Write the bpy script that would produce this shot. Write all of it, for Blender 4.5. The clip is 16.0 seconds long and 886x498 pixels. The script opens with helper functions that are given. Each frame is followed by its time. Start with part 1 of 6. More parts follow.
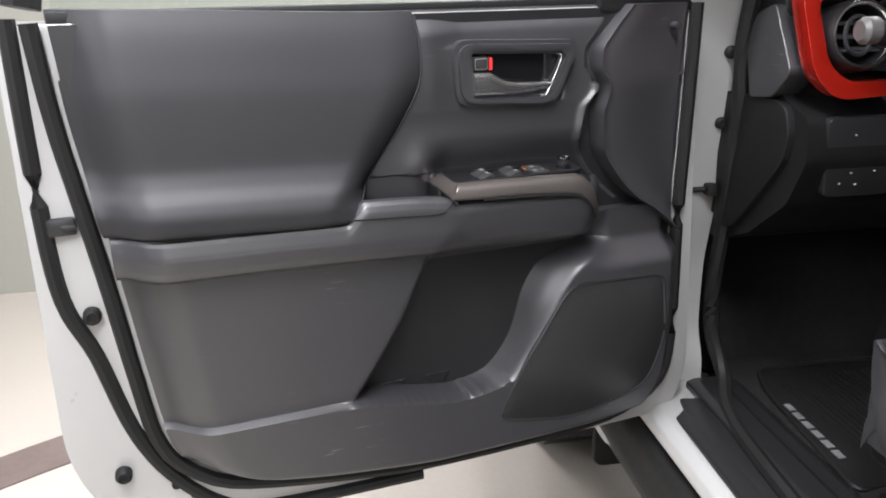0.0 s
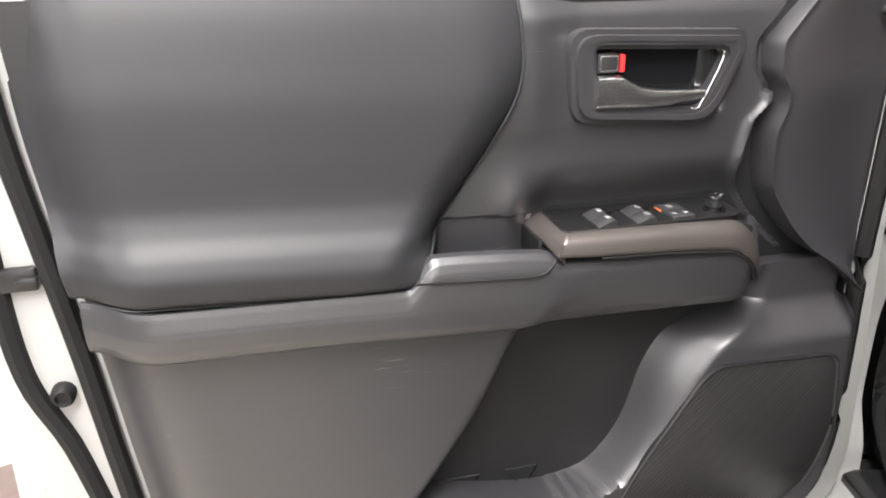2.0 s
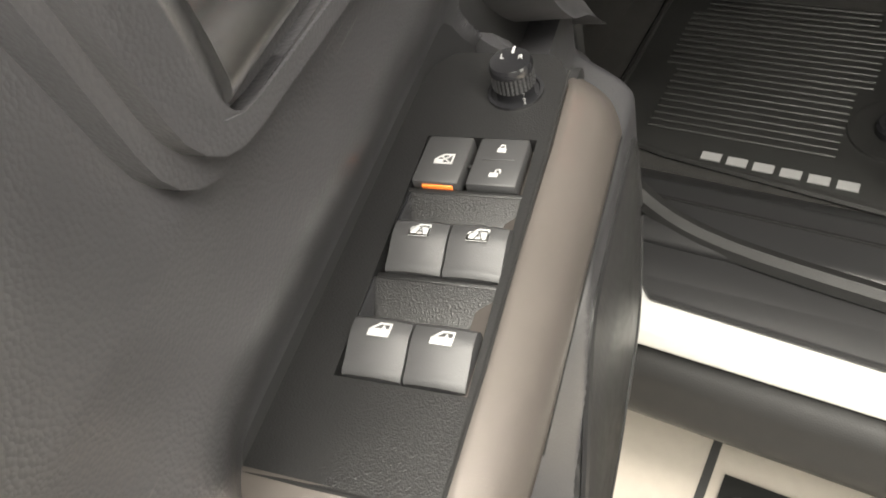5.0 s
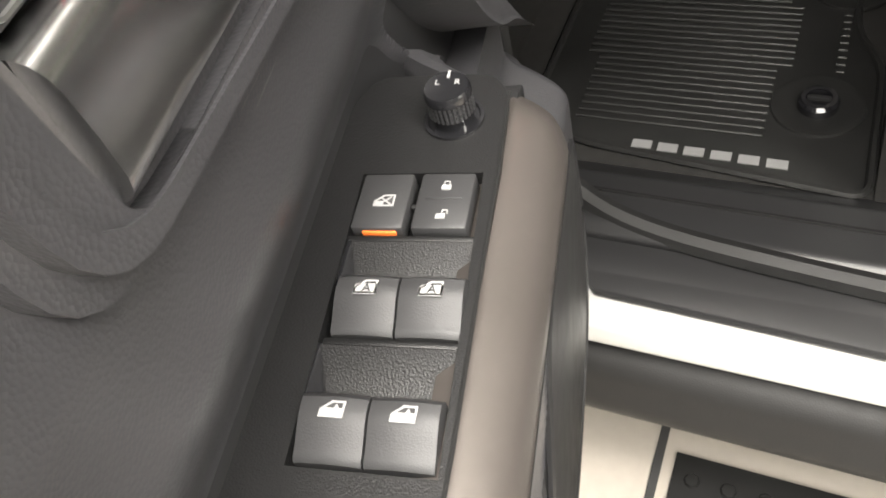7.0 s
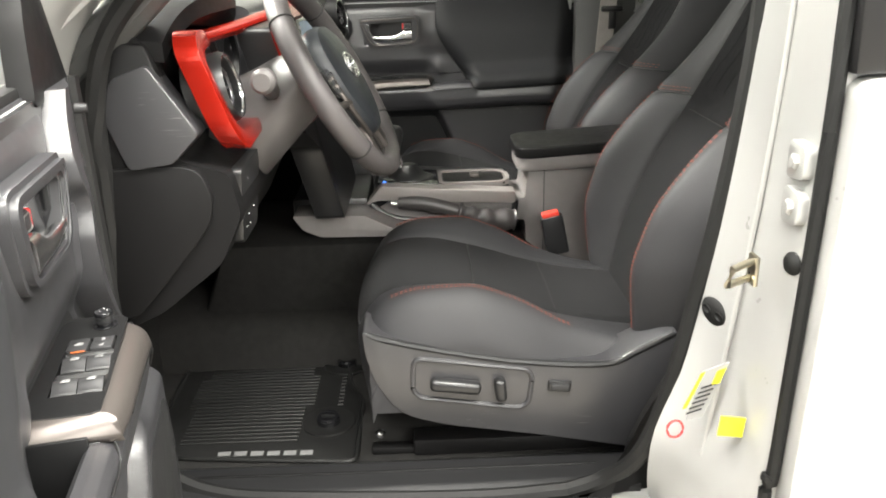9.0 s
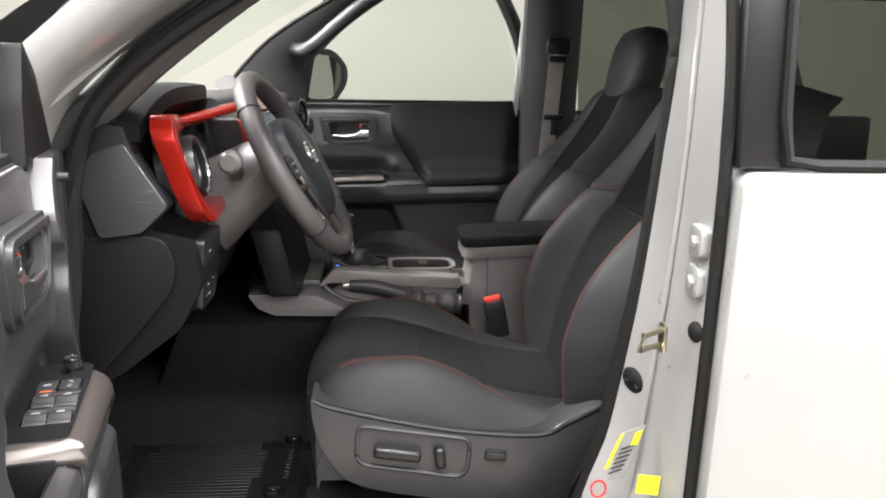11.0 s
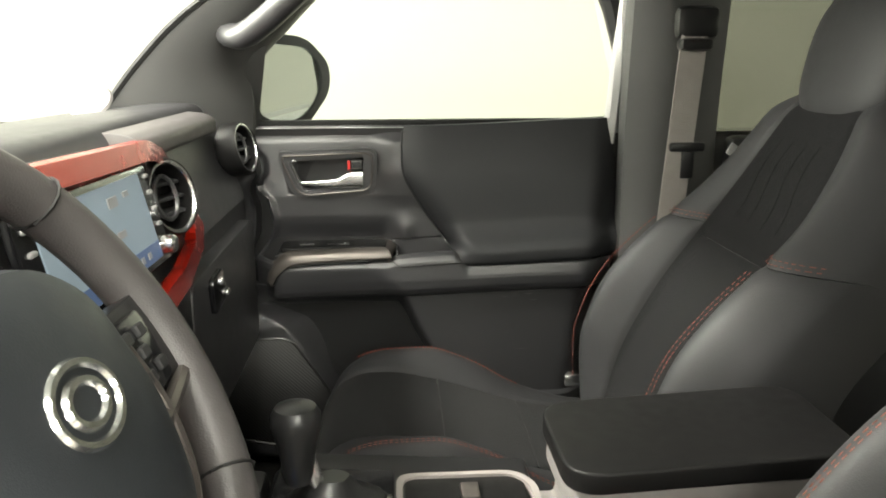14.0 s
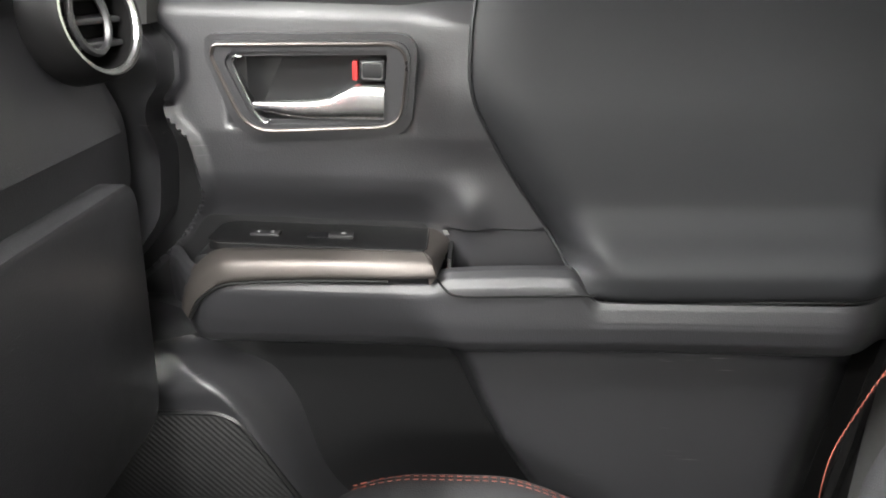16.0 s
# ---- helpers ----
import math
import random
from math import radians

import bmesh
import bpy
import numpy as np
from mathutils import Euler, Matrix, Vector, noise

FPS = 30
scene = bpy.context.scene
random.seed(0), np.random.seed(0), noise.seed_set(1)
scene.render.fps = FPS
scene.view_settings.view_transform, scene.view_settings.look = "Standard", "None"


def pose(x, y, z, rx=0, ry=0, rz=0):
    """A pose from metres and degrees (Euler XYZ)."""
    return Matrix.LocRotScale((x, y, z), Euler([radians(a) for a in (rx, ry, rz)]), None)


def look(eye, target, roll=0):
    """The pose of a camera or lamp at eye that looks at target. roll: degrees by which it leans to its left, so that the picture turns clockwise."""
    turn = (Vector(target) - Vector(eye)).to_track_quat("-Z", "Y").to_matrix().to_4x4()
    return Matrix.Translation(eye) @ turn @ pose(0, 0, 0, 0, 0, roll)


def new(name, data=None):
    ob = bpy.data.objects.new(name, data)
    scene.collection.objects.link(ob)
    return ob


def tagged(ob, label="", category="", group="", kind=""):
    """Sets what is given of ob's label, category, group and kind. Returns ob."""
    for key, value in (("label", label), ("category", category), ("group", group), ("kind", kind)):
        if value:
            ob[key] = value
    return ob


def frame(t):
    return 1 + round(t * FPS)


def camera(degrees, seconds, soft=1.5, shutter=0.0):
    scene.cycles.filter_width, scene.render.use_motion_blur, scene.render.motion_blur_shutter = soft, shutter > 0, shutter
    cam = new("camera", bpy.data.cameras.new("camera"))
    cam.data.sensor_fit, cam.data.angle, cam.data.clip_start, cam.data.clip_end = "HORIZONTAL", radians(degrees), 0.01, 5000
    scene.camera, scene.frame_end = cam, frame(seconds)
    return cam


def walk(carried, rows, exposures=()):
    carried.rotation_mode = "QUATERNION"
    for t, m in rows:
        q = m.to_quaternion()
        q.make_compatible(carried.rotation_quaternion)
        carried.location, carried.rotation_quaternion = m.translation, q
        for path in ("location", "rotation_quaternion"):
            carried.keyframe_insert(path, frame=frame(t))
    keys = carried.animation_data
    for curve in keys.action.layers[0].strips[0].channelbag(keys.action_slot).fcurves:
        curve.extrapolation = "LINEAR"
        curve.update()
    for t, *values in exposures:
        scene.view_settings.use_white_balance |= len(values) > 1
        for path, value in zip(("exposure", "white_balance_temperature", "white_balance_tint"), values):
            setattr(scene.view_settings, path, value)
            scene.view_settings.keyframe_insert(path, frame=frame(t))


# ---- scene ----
cam = camera(59.1, 16.0, soft=1.9)
PATH = [
    (0, (0.035, -1.212, 1.276), (-1.834, -0.931, 0.621), -1.0),
    (0.5, (-0.121, -1.169, 1.275), (-1.998, -1.064, 0.591), -0.9),
    (1, (-0.222, -1.161, 1.28), (-2.089, -1.119, 0.564), -0.8),
    (1.5, (-0.256, -1.169, 1.279), (-2.116, -1.122, 0.545), -0.6),
    (2, (-0.273, -1.189, 1.278), (-2.128, -1.103, 0.534), -0.4),
    (2.5, (-0.332, -1.224, 1.27), (-2.162, -0.956, 0.51), -1.3),
    (3, (-0.462, -1.217, 1.262), (-2.188, -0.652, 0.424), -4.3),
    (3.5, (-0.591, -1.217, 1.255), (-2.102, -0.342, 0.278), -8.3),
    (4, (-0.744, -1.189, 1.248), (-1.961, -0.141, 0.055), -11.4),
    (4.2, (-0.78, -1.164, 1.241), (-1.917, -0.122, -0.032), -13.7),
    (6.3, (-0.893, -1.064, 1.209), (-1.668, -0.126, -0.379), -20.3),
    (6.5, (-0.891, -1.066, 1.21), (-1.667, -0.109, -0.365), -20.5),
    (7, (-0.882, -1.068, 1.214), (-1.645, -0.048, -0.328), -19.0),
    (7.5, (-0.832, -1.112, 1.233), (-1.527, 0.115, -0.184), -15.1),
    (8, (-0.714, -1.277, 1.284), (-1.222, 0.253, 0.1), -10.4),
    (8.5, (-0.662, -1.435, 1.325), (-0.884, 0.319, 0.391), -5.2),
    (9, (-0.677, -1.588, 1.354), (-0.635, 0.285, 0.653), -1.6),
    (9.5, (-0.7, -1.7, 1.37), (-0.507, 0.212, 0.814), 0.9),
    (9.7, (-0.699, -1.73, 1.377), (-0.489, 0.19, 0.855), 1.4),
    (11.8, (-0.626, -1.588, 1.326), (-0.498, 0.358, 0.882), 1.2),
    (12, (-0.613, -1.52, 1.337), (-0.491, 0.425, 0.886), 1.5),
    (12.5, (-0.605, -1.307, 1.331), (-0.514, 0.639, 0.877), 1.2),
    (13, (-0.608, -1.074, 1.335), (-0.527, 0.871, 0.877), 0.7),
    (13.5, (-0.592, -0.835, 1.341), (-0.499, 1.109, 0.881), 0.2),
    (14, (-0.641, -0.66, 1.353), (-0.52, 1.28, 0.883), -0.2),
    (14.5, (-0.682, -0.524, 1.344), (-0.502, 1.411, 0.873), -0.6),
    (15, (-0.717, -0.312, 1.343), (-0.501, 1.613, 0.843), 0.9),
    (15.5, (-0.638, -0.038, 1.296), (-0.704, 1.865, 0.682), 0.6),
    (16, (-0.628, 0.106, 1.257), (-0.677, 1.98, 0.561), 1.7),
]
walk(cam, [(t, look(eye, target, roll)) for t, eye, target, roll in PATH],
     [(0, -0.45, 6150, 14), (1.0, -0.10, 6300, 14), (2.5, 0.25, 6700, 12), (4.0, 0.55, 7150, 7), (6.5, 0.45, 6850, 9), (7.5, 0.45, 6900, 10), (8.5, 0.75, 6950, 7), (9.0, 0.65, 6700, 7), (9.5, 0.50, 6500, 8), (11.8, -0.12, 6400, 14), (12.0, -0.12, 6400, 14), (12.5, 0.22, 6350, 17), (13.0, 0.80, 6250, 20), (13.5, 0.85, 6800, 9), (14.0, 0.90, 7000, 3), (15.0, 1.00, 7000, 3), (15.5, 1.25, 6800, 5), (16.0, 1.65, 6450, 9)])

# ---- light and sky ----
world = bpy.data.worlds.new("studio_world")
world.use_nodes = True
world.node_tree.nodes["Background"].inputs[0].default_value = (0.9, 0.93, 1.0, 1)
world.node_tree.nodes["Background"].inputs[1].default_value = 0.05
scene.world = world


def area_lamp(name, m, sx, sy, watts, colour=(1, 1, 1)):
    d = bpy.data.lights.new(name, "AREA")
    d.shape, d.size, d.size_y, d.energy, d.color = "RECTANGLE", sx, sy, watts, colour
    ob = new(name, d)
    ob.matrix_world = m
    return ob


ROOM = dict(x0=-3.40, x1=4.6, y0=-3.4, y1=3.0, h=3.1)
for lx, ly, watts in ((-2.4, -1.9, 40), (-0.75, -1.85, 90), (-0.45, -1.0, 70), (0.75, -1.45, 170), (2.6, -1.7, 60), (-2.3, 0.2, 160), (-2.4, 1.9, 7), (-0.6, 2.0, 5), (1.8, 1.9, 13)):
    area_lamp("ceiling_lamp", look((lx, ly, ROOM["h"] - 0.09), (lx + 1.2 if abs(ly) < 0.5 else lx, ly * 0.9, 0)), 1.5, 0.30, watts, (1.0, 0.98, 0.95))
# unseen fill lamps added behind and beside the truck; front_light_wall is the booth's own
area_lamp("rear_fill_lamp", look((4.5, -0.9, 1.65), (0, -0.9, 1.4)), 3.6, 1.9, 80, (1.0, 0.985, 0.96))
area_lamp("front_light_wall", look((-3.30, 0.2, 1.95), (0, 0.0, 1.2)), 3.4, 1.3, 190, (1.0, 0.985, 0.96))
area_lamp("side_fill_lamp", look((0.1, -3.3, 2.25), (-0.25, 0, 1.0)), 3.0, 0.7, 115, (1.0, 0.985, 0.96))

# ---- materials ----


def material(name, colour, rough=0.5, metal=0.0, var=0.12, scale=6.0, grain=0.0, grain_scale=400.0, coat=0.0, fine=60.0, sheen=0.0, spec=0.5, rough_var=0.08, scratch=0.0):
    m = bpy.data.materials.new(name)
    m.use_nodes = True
    nt = m.node_tree
    b = nt.nodes["Principled BSDF"]
    tc = nt.nodes.new("ShaderNodeTexCoord")
    big, small = nt.nodes.new("ShaderNodeTexNoise"), nt.nodes.new("ShaderNodeTexNoise")
    big.inputs["Scale"].default_value, small.inputs["Scale"].default_value = scale, fine
    big.inputs["Detail"].default_value = 5
    for n in (big, small):
        nt.links.new(tc.outputs["Object"], n.inputs["Vector"])
    mix = nt.nodes.new("ShaderNodeMix")
    mix.data_type = "FLOAT"
    mix.inputs[0].default_value = 0.4
    nt.links.new(big.outputs["Fac"], mix.inputs[2])
    nt.links.new(small.outputs["Fac"], mix.inputs[3])
    ramp = nt.nodes.new("ShaderNodeMapRange")
    ramp.inputs["From Min"].default_value, ramp.inputs["From Max"].default_value = 0.3, 0.7
    ramp.inputs["To Min"].default_value, ramp.inputs["To Max"].default_value = 1 - var, 1 + var
    nt.links.new(mix.outputs[0], ramp.inputs["Value"])
    mul = nt.nodes.new("ShaderNodeVectorMath")
    mul.operation = "SCALE"
    mul.inputs[0].default_value = colour
    nt.links.new(ramp.outputs[0], mul.inputs["Scale"])
    nt.links.new(mul.outputs[0], b.inputs["Base Color"])
    if scratch:
        # short dusty scuffs: a stretched noise, kept only in scattered places
        turn, streak = nt.nodes.new("ShaderNodeMapping"), nt.nodes.new("ShaderNodeTexNoise")
        turn.inputs["Rotation"].default_value, turn.inputs["Scale"].default_value = (0.3, 0.5, 0.2), (22, 60, 650)
        streak.inputs["Scale"].default_value = 1.0
        spot = nt.nodes.new("ShaderNodeTexNoise")
        spot.inputs["Scale"].default_value = 13.0
        nt.links.new(tc.outputs["Object"], turn.inputs["Vector"])
        nt.links.new(turn.outputs[0], streak.inputs["Vector"])
        nt.links.new(tc.outputs["Object"], spot.inputs["Vector"])
        lines, where, both = nt.nodes.new("ShaderNodeMapRange"), nt.nodes.new("ShaderNodeMapRange"), nt.nodes.new("ShaderNodeMath")
        for n, lo, hi in ((lines, 0.66, 0.74), (where, 0.58, 0.70)):
            n.inputs["From Min"].default_value, n.inputs["From Max"].default_value = lo, hi
        nt.links.new(streak.outputs["Fac"], lines.inputs["Value"])
        nt.links.new(spot.outputs["Fac"], where.inputs["Value"])
        both.operation = "MULTIPLY"
        nt.links.new(lines.outputs[0], both.inputs[0])
        nt.links.new(where.outputs[0], both.inputs[1])
        dust = nt.nodes.new("ShaderNodeMix")
        dust.data_type = "RGBA"
        nt.links.new(both.outputs[0], dust.inputs[0])
        nt.links.new(mul.outputs[0], dust.inputs[6])
        dust.inputs[7].default_value = (0.10 * scratch, 0.097 * scratch, 0.095 * scratch, 1)
        nt.links.new(dust.outputs[2], b.inputs["Base Color"])
    rr = nt.nodes.new("ShaderNodeMapRange")
    rr.inputs["From Min"].default_value, rr.inputs["From Max"].default_value = 0.3, 0.7
    rr.inputs["To Min"].default_value, rr.inputs["To Max"].default_value = max(0.02, rough - rough_var), min(1, rough + rough_var)
    nt.links.new(mix.outputs[0], rr.inputs["Value"])
    nt.links.new(rr.outputs[0], b.inputs["Roughness"])
    b.inputs["Metallic"].default_value = metal
    b.inputs["Coat Weight"].default_value = coat
    b.inputs["Coat Roughness"].default_value = 0.06
    b.inputs["Sheen Weight"].default_value = sheen
    b.inputs["Specular IOR Level"].default_value = spec
    if grain:
        vor = nt.nodes.new("ShaderNodeTexVoronoi")
        vor.inputs["Scale"].default_value = grain_scale
        nt.links.new(tc.outputs["Object"], vor.inputs["Vector"])
        bump = nt.nodes.new("ShaderNodeBump")
        bump.inputs["Strength"].default_value, bump.inputs["Distance"].default_value = grain, 0.0006
        nt.links.new(vor.outputs["Distance"], bump.inputs["Height"])
        nt.links.new(bump.outputs[0], b.inputs["Normal"])
    return m


def weave(name, colour, scale, rough=0.85, strength=0.5, spec=0.3):
    """A woven cloth: two crossed waves in the relief and in the shade."""
    m = material(name, colour, rough, var=0.1, scale=8, sheen=0.03, spec=spec)
    nt = m.node_tree
    b = nt.nodes["Principled BSDF"]
    tc = nt.nodes.new("ShaderNodeTexCoord")
    w = []
    for axis in ("X", "Y", "Z"):
        n = nt.nodes.new("ShaderNodeTexWave")
        n.bands_direction = axis
        n.inputs["Scale"].default_value = scale
        n.inputs["Distortion"].default_value = 0.4
        nt.links.new(tc.outputs["Object"], n.inputs["Vector"])
        w.append(n)
    a = nt.nodes.new("ShaderNodeMath")
    c = nt.nodes.new("ShaderNodeMath")
    nt.links.new(w[0].outputs["Fac"], a.inputs[0])
    nt.links.new(w[1].outputs["Fac"], a.inputs[1])
    nt.links.new(a.outputs[0], c.inputs[0])
    nt.links.new(w[2].outputs["Fac"], c.inputs[1])
    bump = nt.nodes.new("ShaderNodeBump")
    bump.inputs["Strength"].default_value, bump.inputs["Distance"].default_value = strength, 0.0008
    nt.links.new(c.outputs[0], bump.inputs["Height"])
    nt.links.new(bump.outputs[0], b.inputs["Normal"])
    return m


def ribbed(name, colour, scale, rough):
    """Fine slanting ribs moulded into plastic."""
    m = material(name, colour, rough, var=0.08, scale=8, spec=0.5)
    nt = m.node_tree
    tc, w, bump = nt.nodes.new("ShaderNodeTexCoord"), nt.nodes.new("ShaderNodeTexWave"), nt.nodes.new("ShaderNodeBump")
    w.bands_direction = "DIAGONAL"
    w.inputs["Scale"].default_value = scale
    bump.inputs["Strength"].default_value, bump.inputs["Distance"].default_value = 0.35, 0.0008
    nt.links.new(tc.outputs["Object"], w.inputs["Vector"])
    nt.links.new(w.outputs["Fac"], bump.inputs["Height"])
    nt.links.new(bump.outputs[0], nt.nodes["Principled BSDF"].inputs["Normal"])
    return m


def glass(name, tint=(1, 1, 1), rough=0.0, mix=1.3):
    """A thin pane: mostly clear, with a faint mirror image."""
    m = bpy.data.materials.new(name)
    m.use_nodes = True
    nt = m.node_tree
    nt.nodes.clear()
    out = nt.nodes.new("ShaderNodeOutputMaterial")
    tr, gl, mx, fr = (nt.nodes.new(k) for k in ("ShaderNodeBsdfTransparent", "ShaderNodeBsdfGlossy", "ShaderNodeMixShader", "ShaderNodeFresnel"))
    tr.inputs[0].default_value = (*tint, 1)
    gl.inputs["Roughness"].default_value = rough
    fr.inputs["IOR"].default_value = mix
    nt.links.new(fr.outputs[0], mx.inputs[0])
    nt.links.new(tr.outputs[0], mx.inputs[1])
    nt.links.new(gl.outputs[0], mx.inputs[2])
    nt.links.new(mx.outputs[0], out.inputs[0])
    return m


def glow(name, colour, strength):
    m = bpy.data.materials.new(name)
    m.use_nodes = True
    b = m.node_tree.nodes["Principled BSDF"]
    b.inputs["Base Color"].default_value = (*colour, 1)
    b.inputs["Emission Color"].default_value = (*colour, 1)
    b.inputs["Emission Strength"].default_value = strength
    return m


BLACK = material("black_grained_plastic", (0.028, 0.0276, 0.0300), 0.37, scratch=1.8, grain=0.18, grain_scale=800, spec=0.85, var=0.07, rough_var=0.05)
PAD = material("black_soft_vinyl", (0.021, 0.0214, 0.0232), 0.50, var=0.05, rough_var=0.03, spec=0.33, grain=0.08, grain_scale=1100)
SMOOTH = material("smooth_black_plastic", (0.014, 0.014, 0.0146), 0.32, var=0.03, rough_var=0.02)
MATTE = material("matte_black_plastic", (0.0065, 0.0063, 0.0065), 0.5, grain=0.1, grain_scale=900, spec=0.2, var=0.06)
PLATE = material("fine_black_switch_plate", (0.0065, 0.0065, 0.0068), 0.42, grain=0.25, grain_scale=1600, spec=0.4, var=0.25, fine=900, rough_var=0.06)
GLOSS = material("gloss_black_plastic", (0.008, 0.008, 0.009), 0.14, var=0.02, rough_var=0.01, coat=0.3)
KEY = material("switch_plastic", (0.021, 0.021, 0.022), 0.48, grain=0.1, grain_scale=1800)
SILVER = material("bronze_silver_trim", (0.125, 0.111, 0.103), 0.36, metal=0.7, var=0.05, fine=300, grain=0.06, grain_scale=2500)
GREYTRIM = material("grey_plastic_trim", (0.088, 0.082, 0.081), 0.42, grain=0.25, grain_scale=900)
RAIL = material("satin_grey_console_rail", (0.32, 0.293, 0.282), 0.38, metal=0.25, var=0.06, fine=300, grain=0.08, grain_scale=2000)
CONSOLE = material("grey_console_plastic", (0.200, 0.185, 0.181), 0.46, grain=0.25, grain_scale=900, var=0.08)
CHROME = material("chrome", (0.85, 0.85, 0.85), 0.24, metal=1.0, var=0.02, rough_var=0.03)
AIRBAG = material("dark_airbag_vinyl", (0.022, 0.025, 0.029), 0.45, grain=0.15, grain_scale=900, var=0.05)
RUBBER = material("black_rubber", (0.008, 0.008, 0.008), 0.6, grain=0.2, grain_scale=600, spec=0.3)
WHITE = material("white_car_paint", (0.33, 0.33, 0.32), 0.3, var=0.015, coat=0.6, rough_var=0.03)
RED = material("red_metallic_trim", (0.40, 0.014, 0.006), 0.26, metal=0.6, coat=0.3, var=0.02, rough_var=0.02)
FABRIC = weave("charcoal_seat_cloth", (0.010, 0.010, 0.0107), 420, rough=0.95, strength=0.4, spec=0.12)
VINYL = material("dark_grey_seat_vinyl", (0.025, 0.0248, 0.0266), 0.60, grain=0.25, grain_scale=700, var=0.12, spec=0.32)
CARPET = material("black_carpet", (0.020, 0.0195, 0.0188), 0.95, spec=0.06, grain=0.9, grain_scale=700, var=0.3)
MAT = material("black_rubber_mat", (0.012, 0.012, 0.0118), 0.42, spec=0.3, grain=0.25, grain_scale=900, var=0.2)
STITCH = material("orange_red_thread", (0.19, 0.050, 0.032), 0.85)
LEATHER = material("black_wheel_leather", (0.058, 0.053, 0.053), 0.42, grain=0.25, grain_scale=650)
BELT = weave("grey_seat_belt_webbing", (0.30, 0.275, 0.26), 700, rough=0.7)
PRINT = material("white_print", (0.26, 0.26, 0.26), 0.5, var=0.03)
GREYPRINT = material("grey_print", (0.15, 0.15, 0.15), 0.5, var=0.03)
PILLARTRIM = material("charcoal_pillar_plastic", (0.048, 0.048, 0.047), 0.6, grain=0.3, grain_scale=800, var=0.08)
SATIN = material("satin_chrome", (0.42, 0.42, 0.41), 0.42, metal=1.0, var=0.03)
YELLOW = material("yellow_sticker", (0.75, 0.72, 0.02), 0.5, var=0.03)
REDPRINT = material("red_print", (0.6, 0.03, 0.03), 0.5, var=0.03)
ORANGE = material("orange_stripe", (0.55, 0.12, 0.02), 0.5, var=0.03)
REDBTN = material("red_button_plastic", (0.75, 0.06, 0.04), 0.4, var=0.03)
BRASS = material("raw_zinc_steel", (0.5, 0.46, 0.36), 0.3, metal=1.0, var=0.1)
CLEAR = glass("clear_window_glass", (0.93, 0.96, 0.94), 0.0, 1.08)
SCREENGLASS = glass("windscreen_glass", (0.95, 0.97, 0.95), 0.0, 1.01)
TINT = glass("tinted_window_glass", (0.42, 0.43, 0.40))
MIRROR = material("mirror_glass", (0.85, 0.87, 0.86), 0.02, metal=1.0, var=0.0, rough_var=0.0)
WALLPAINT = material("white_booth_wall", (0.31, 0.31, 0.27), 0.6, var=0.03, scale=0.8)
FLOORPAINT = material("cream_floor", (0.40, 0.365, 0.32), 0.5, var=0.06, scale=1.5)
DARKWALL = material("dark_booth_wall", (0.10, 0.10, 0.10), 0.7, var=0.05, scale=0.8)
JOINT = material("dark_joint", (0.03, 0.03, 0.03), 0.8)
BROWN = material("brown_ramp_steel", (0.13, 0.10, 0.09), 0.6, var=0.2)
TYRE = material("tyre_rubber", (0.02, 0.02, 0.02), 0.8, grain=0.5, grain_scale=300)
SPEAKER = ribbed("ribbed_black_plastic", (0.014, 0.0138, 0.014), 88, 0.45)
SCREEN = glow("lit_display", (0.17, 0.215, 0.26), 0.30)
NAVY = glow("dark_blue_display", (0.05, 0.08, 0.16), 0.35)
BLUELED = glow("blue_led", (0.05, 0.2, 1.0), 3.0)

# ---- mesh tools ----


def link(name, bm, mat, parent=None, label="", smooth=True, m=None, angle=35):
    bmesh.ops.recalc_face_normals(bm, faces=bm.faces)
    me = bpy.data.meshes.new(name)
    bm.to_mesh(me)
    bm.free()
    me.materials.append(mat)
    if smooth:
        me.shade_smooth()
        me.set_sharp_from_angle(angle=radians(angle))
    ob = new(name, me)
    if parent is not None:
        ob.parent = parent
    if m is not None:
        ob.matrix_basis = m
    if label:
        ob["label"] = label
    return ob


SIDE = [1]


def part(name, bm, mat, parent, label="", smooth=True, angle=35):
    """One mesh under a thing or a part; mirrored across its local y where SIDE says so."""
    if SIDE[0] != 1:
        for v in bm.verts:
            v.co.y *= SIDE[0]
    return link(name, bm, mat, parent, label, smooth, angle=angle)


def thing(name, label, category, m=None, group="", kind=""):
    ob = new(name)
    ob.empty_display_size = 0.05
    if m is not None:
        ob.matrix_basis = m
    return tagged(ob, label, category, group, kind)


def box(sx, sy, sz, at=(0, 0, 0), bevel=0.0, seg=2, rot=None):
    bm = bmesh.new()
    bmesh.ops.create_cube(bm, size=1)
    for v in bm.verts:
        v.co = Vector((v.co.x * sx, v.co.y * sy, v.co.z * sz))
    if bevel:
        bmesh.ops.bevel(bm, geom=bm.edges[:], offset=bevel, segments=seg, affect="EDGES", profile=0.5)
    mm = Matrix.Translation(at) @ (rot or Matrix())
    bmesh.ops.transform(bm, matrix=mm, verts=bm.verts)
    return bm


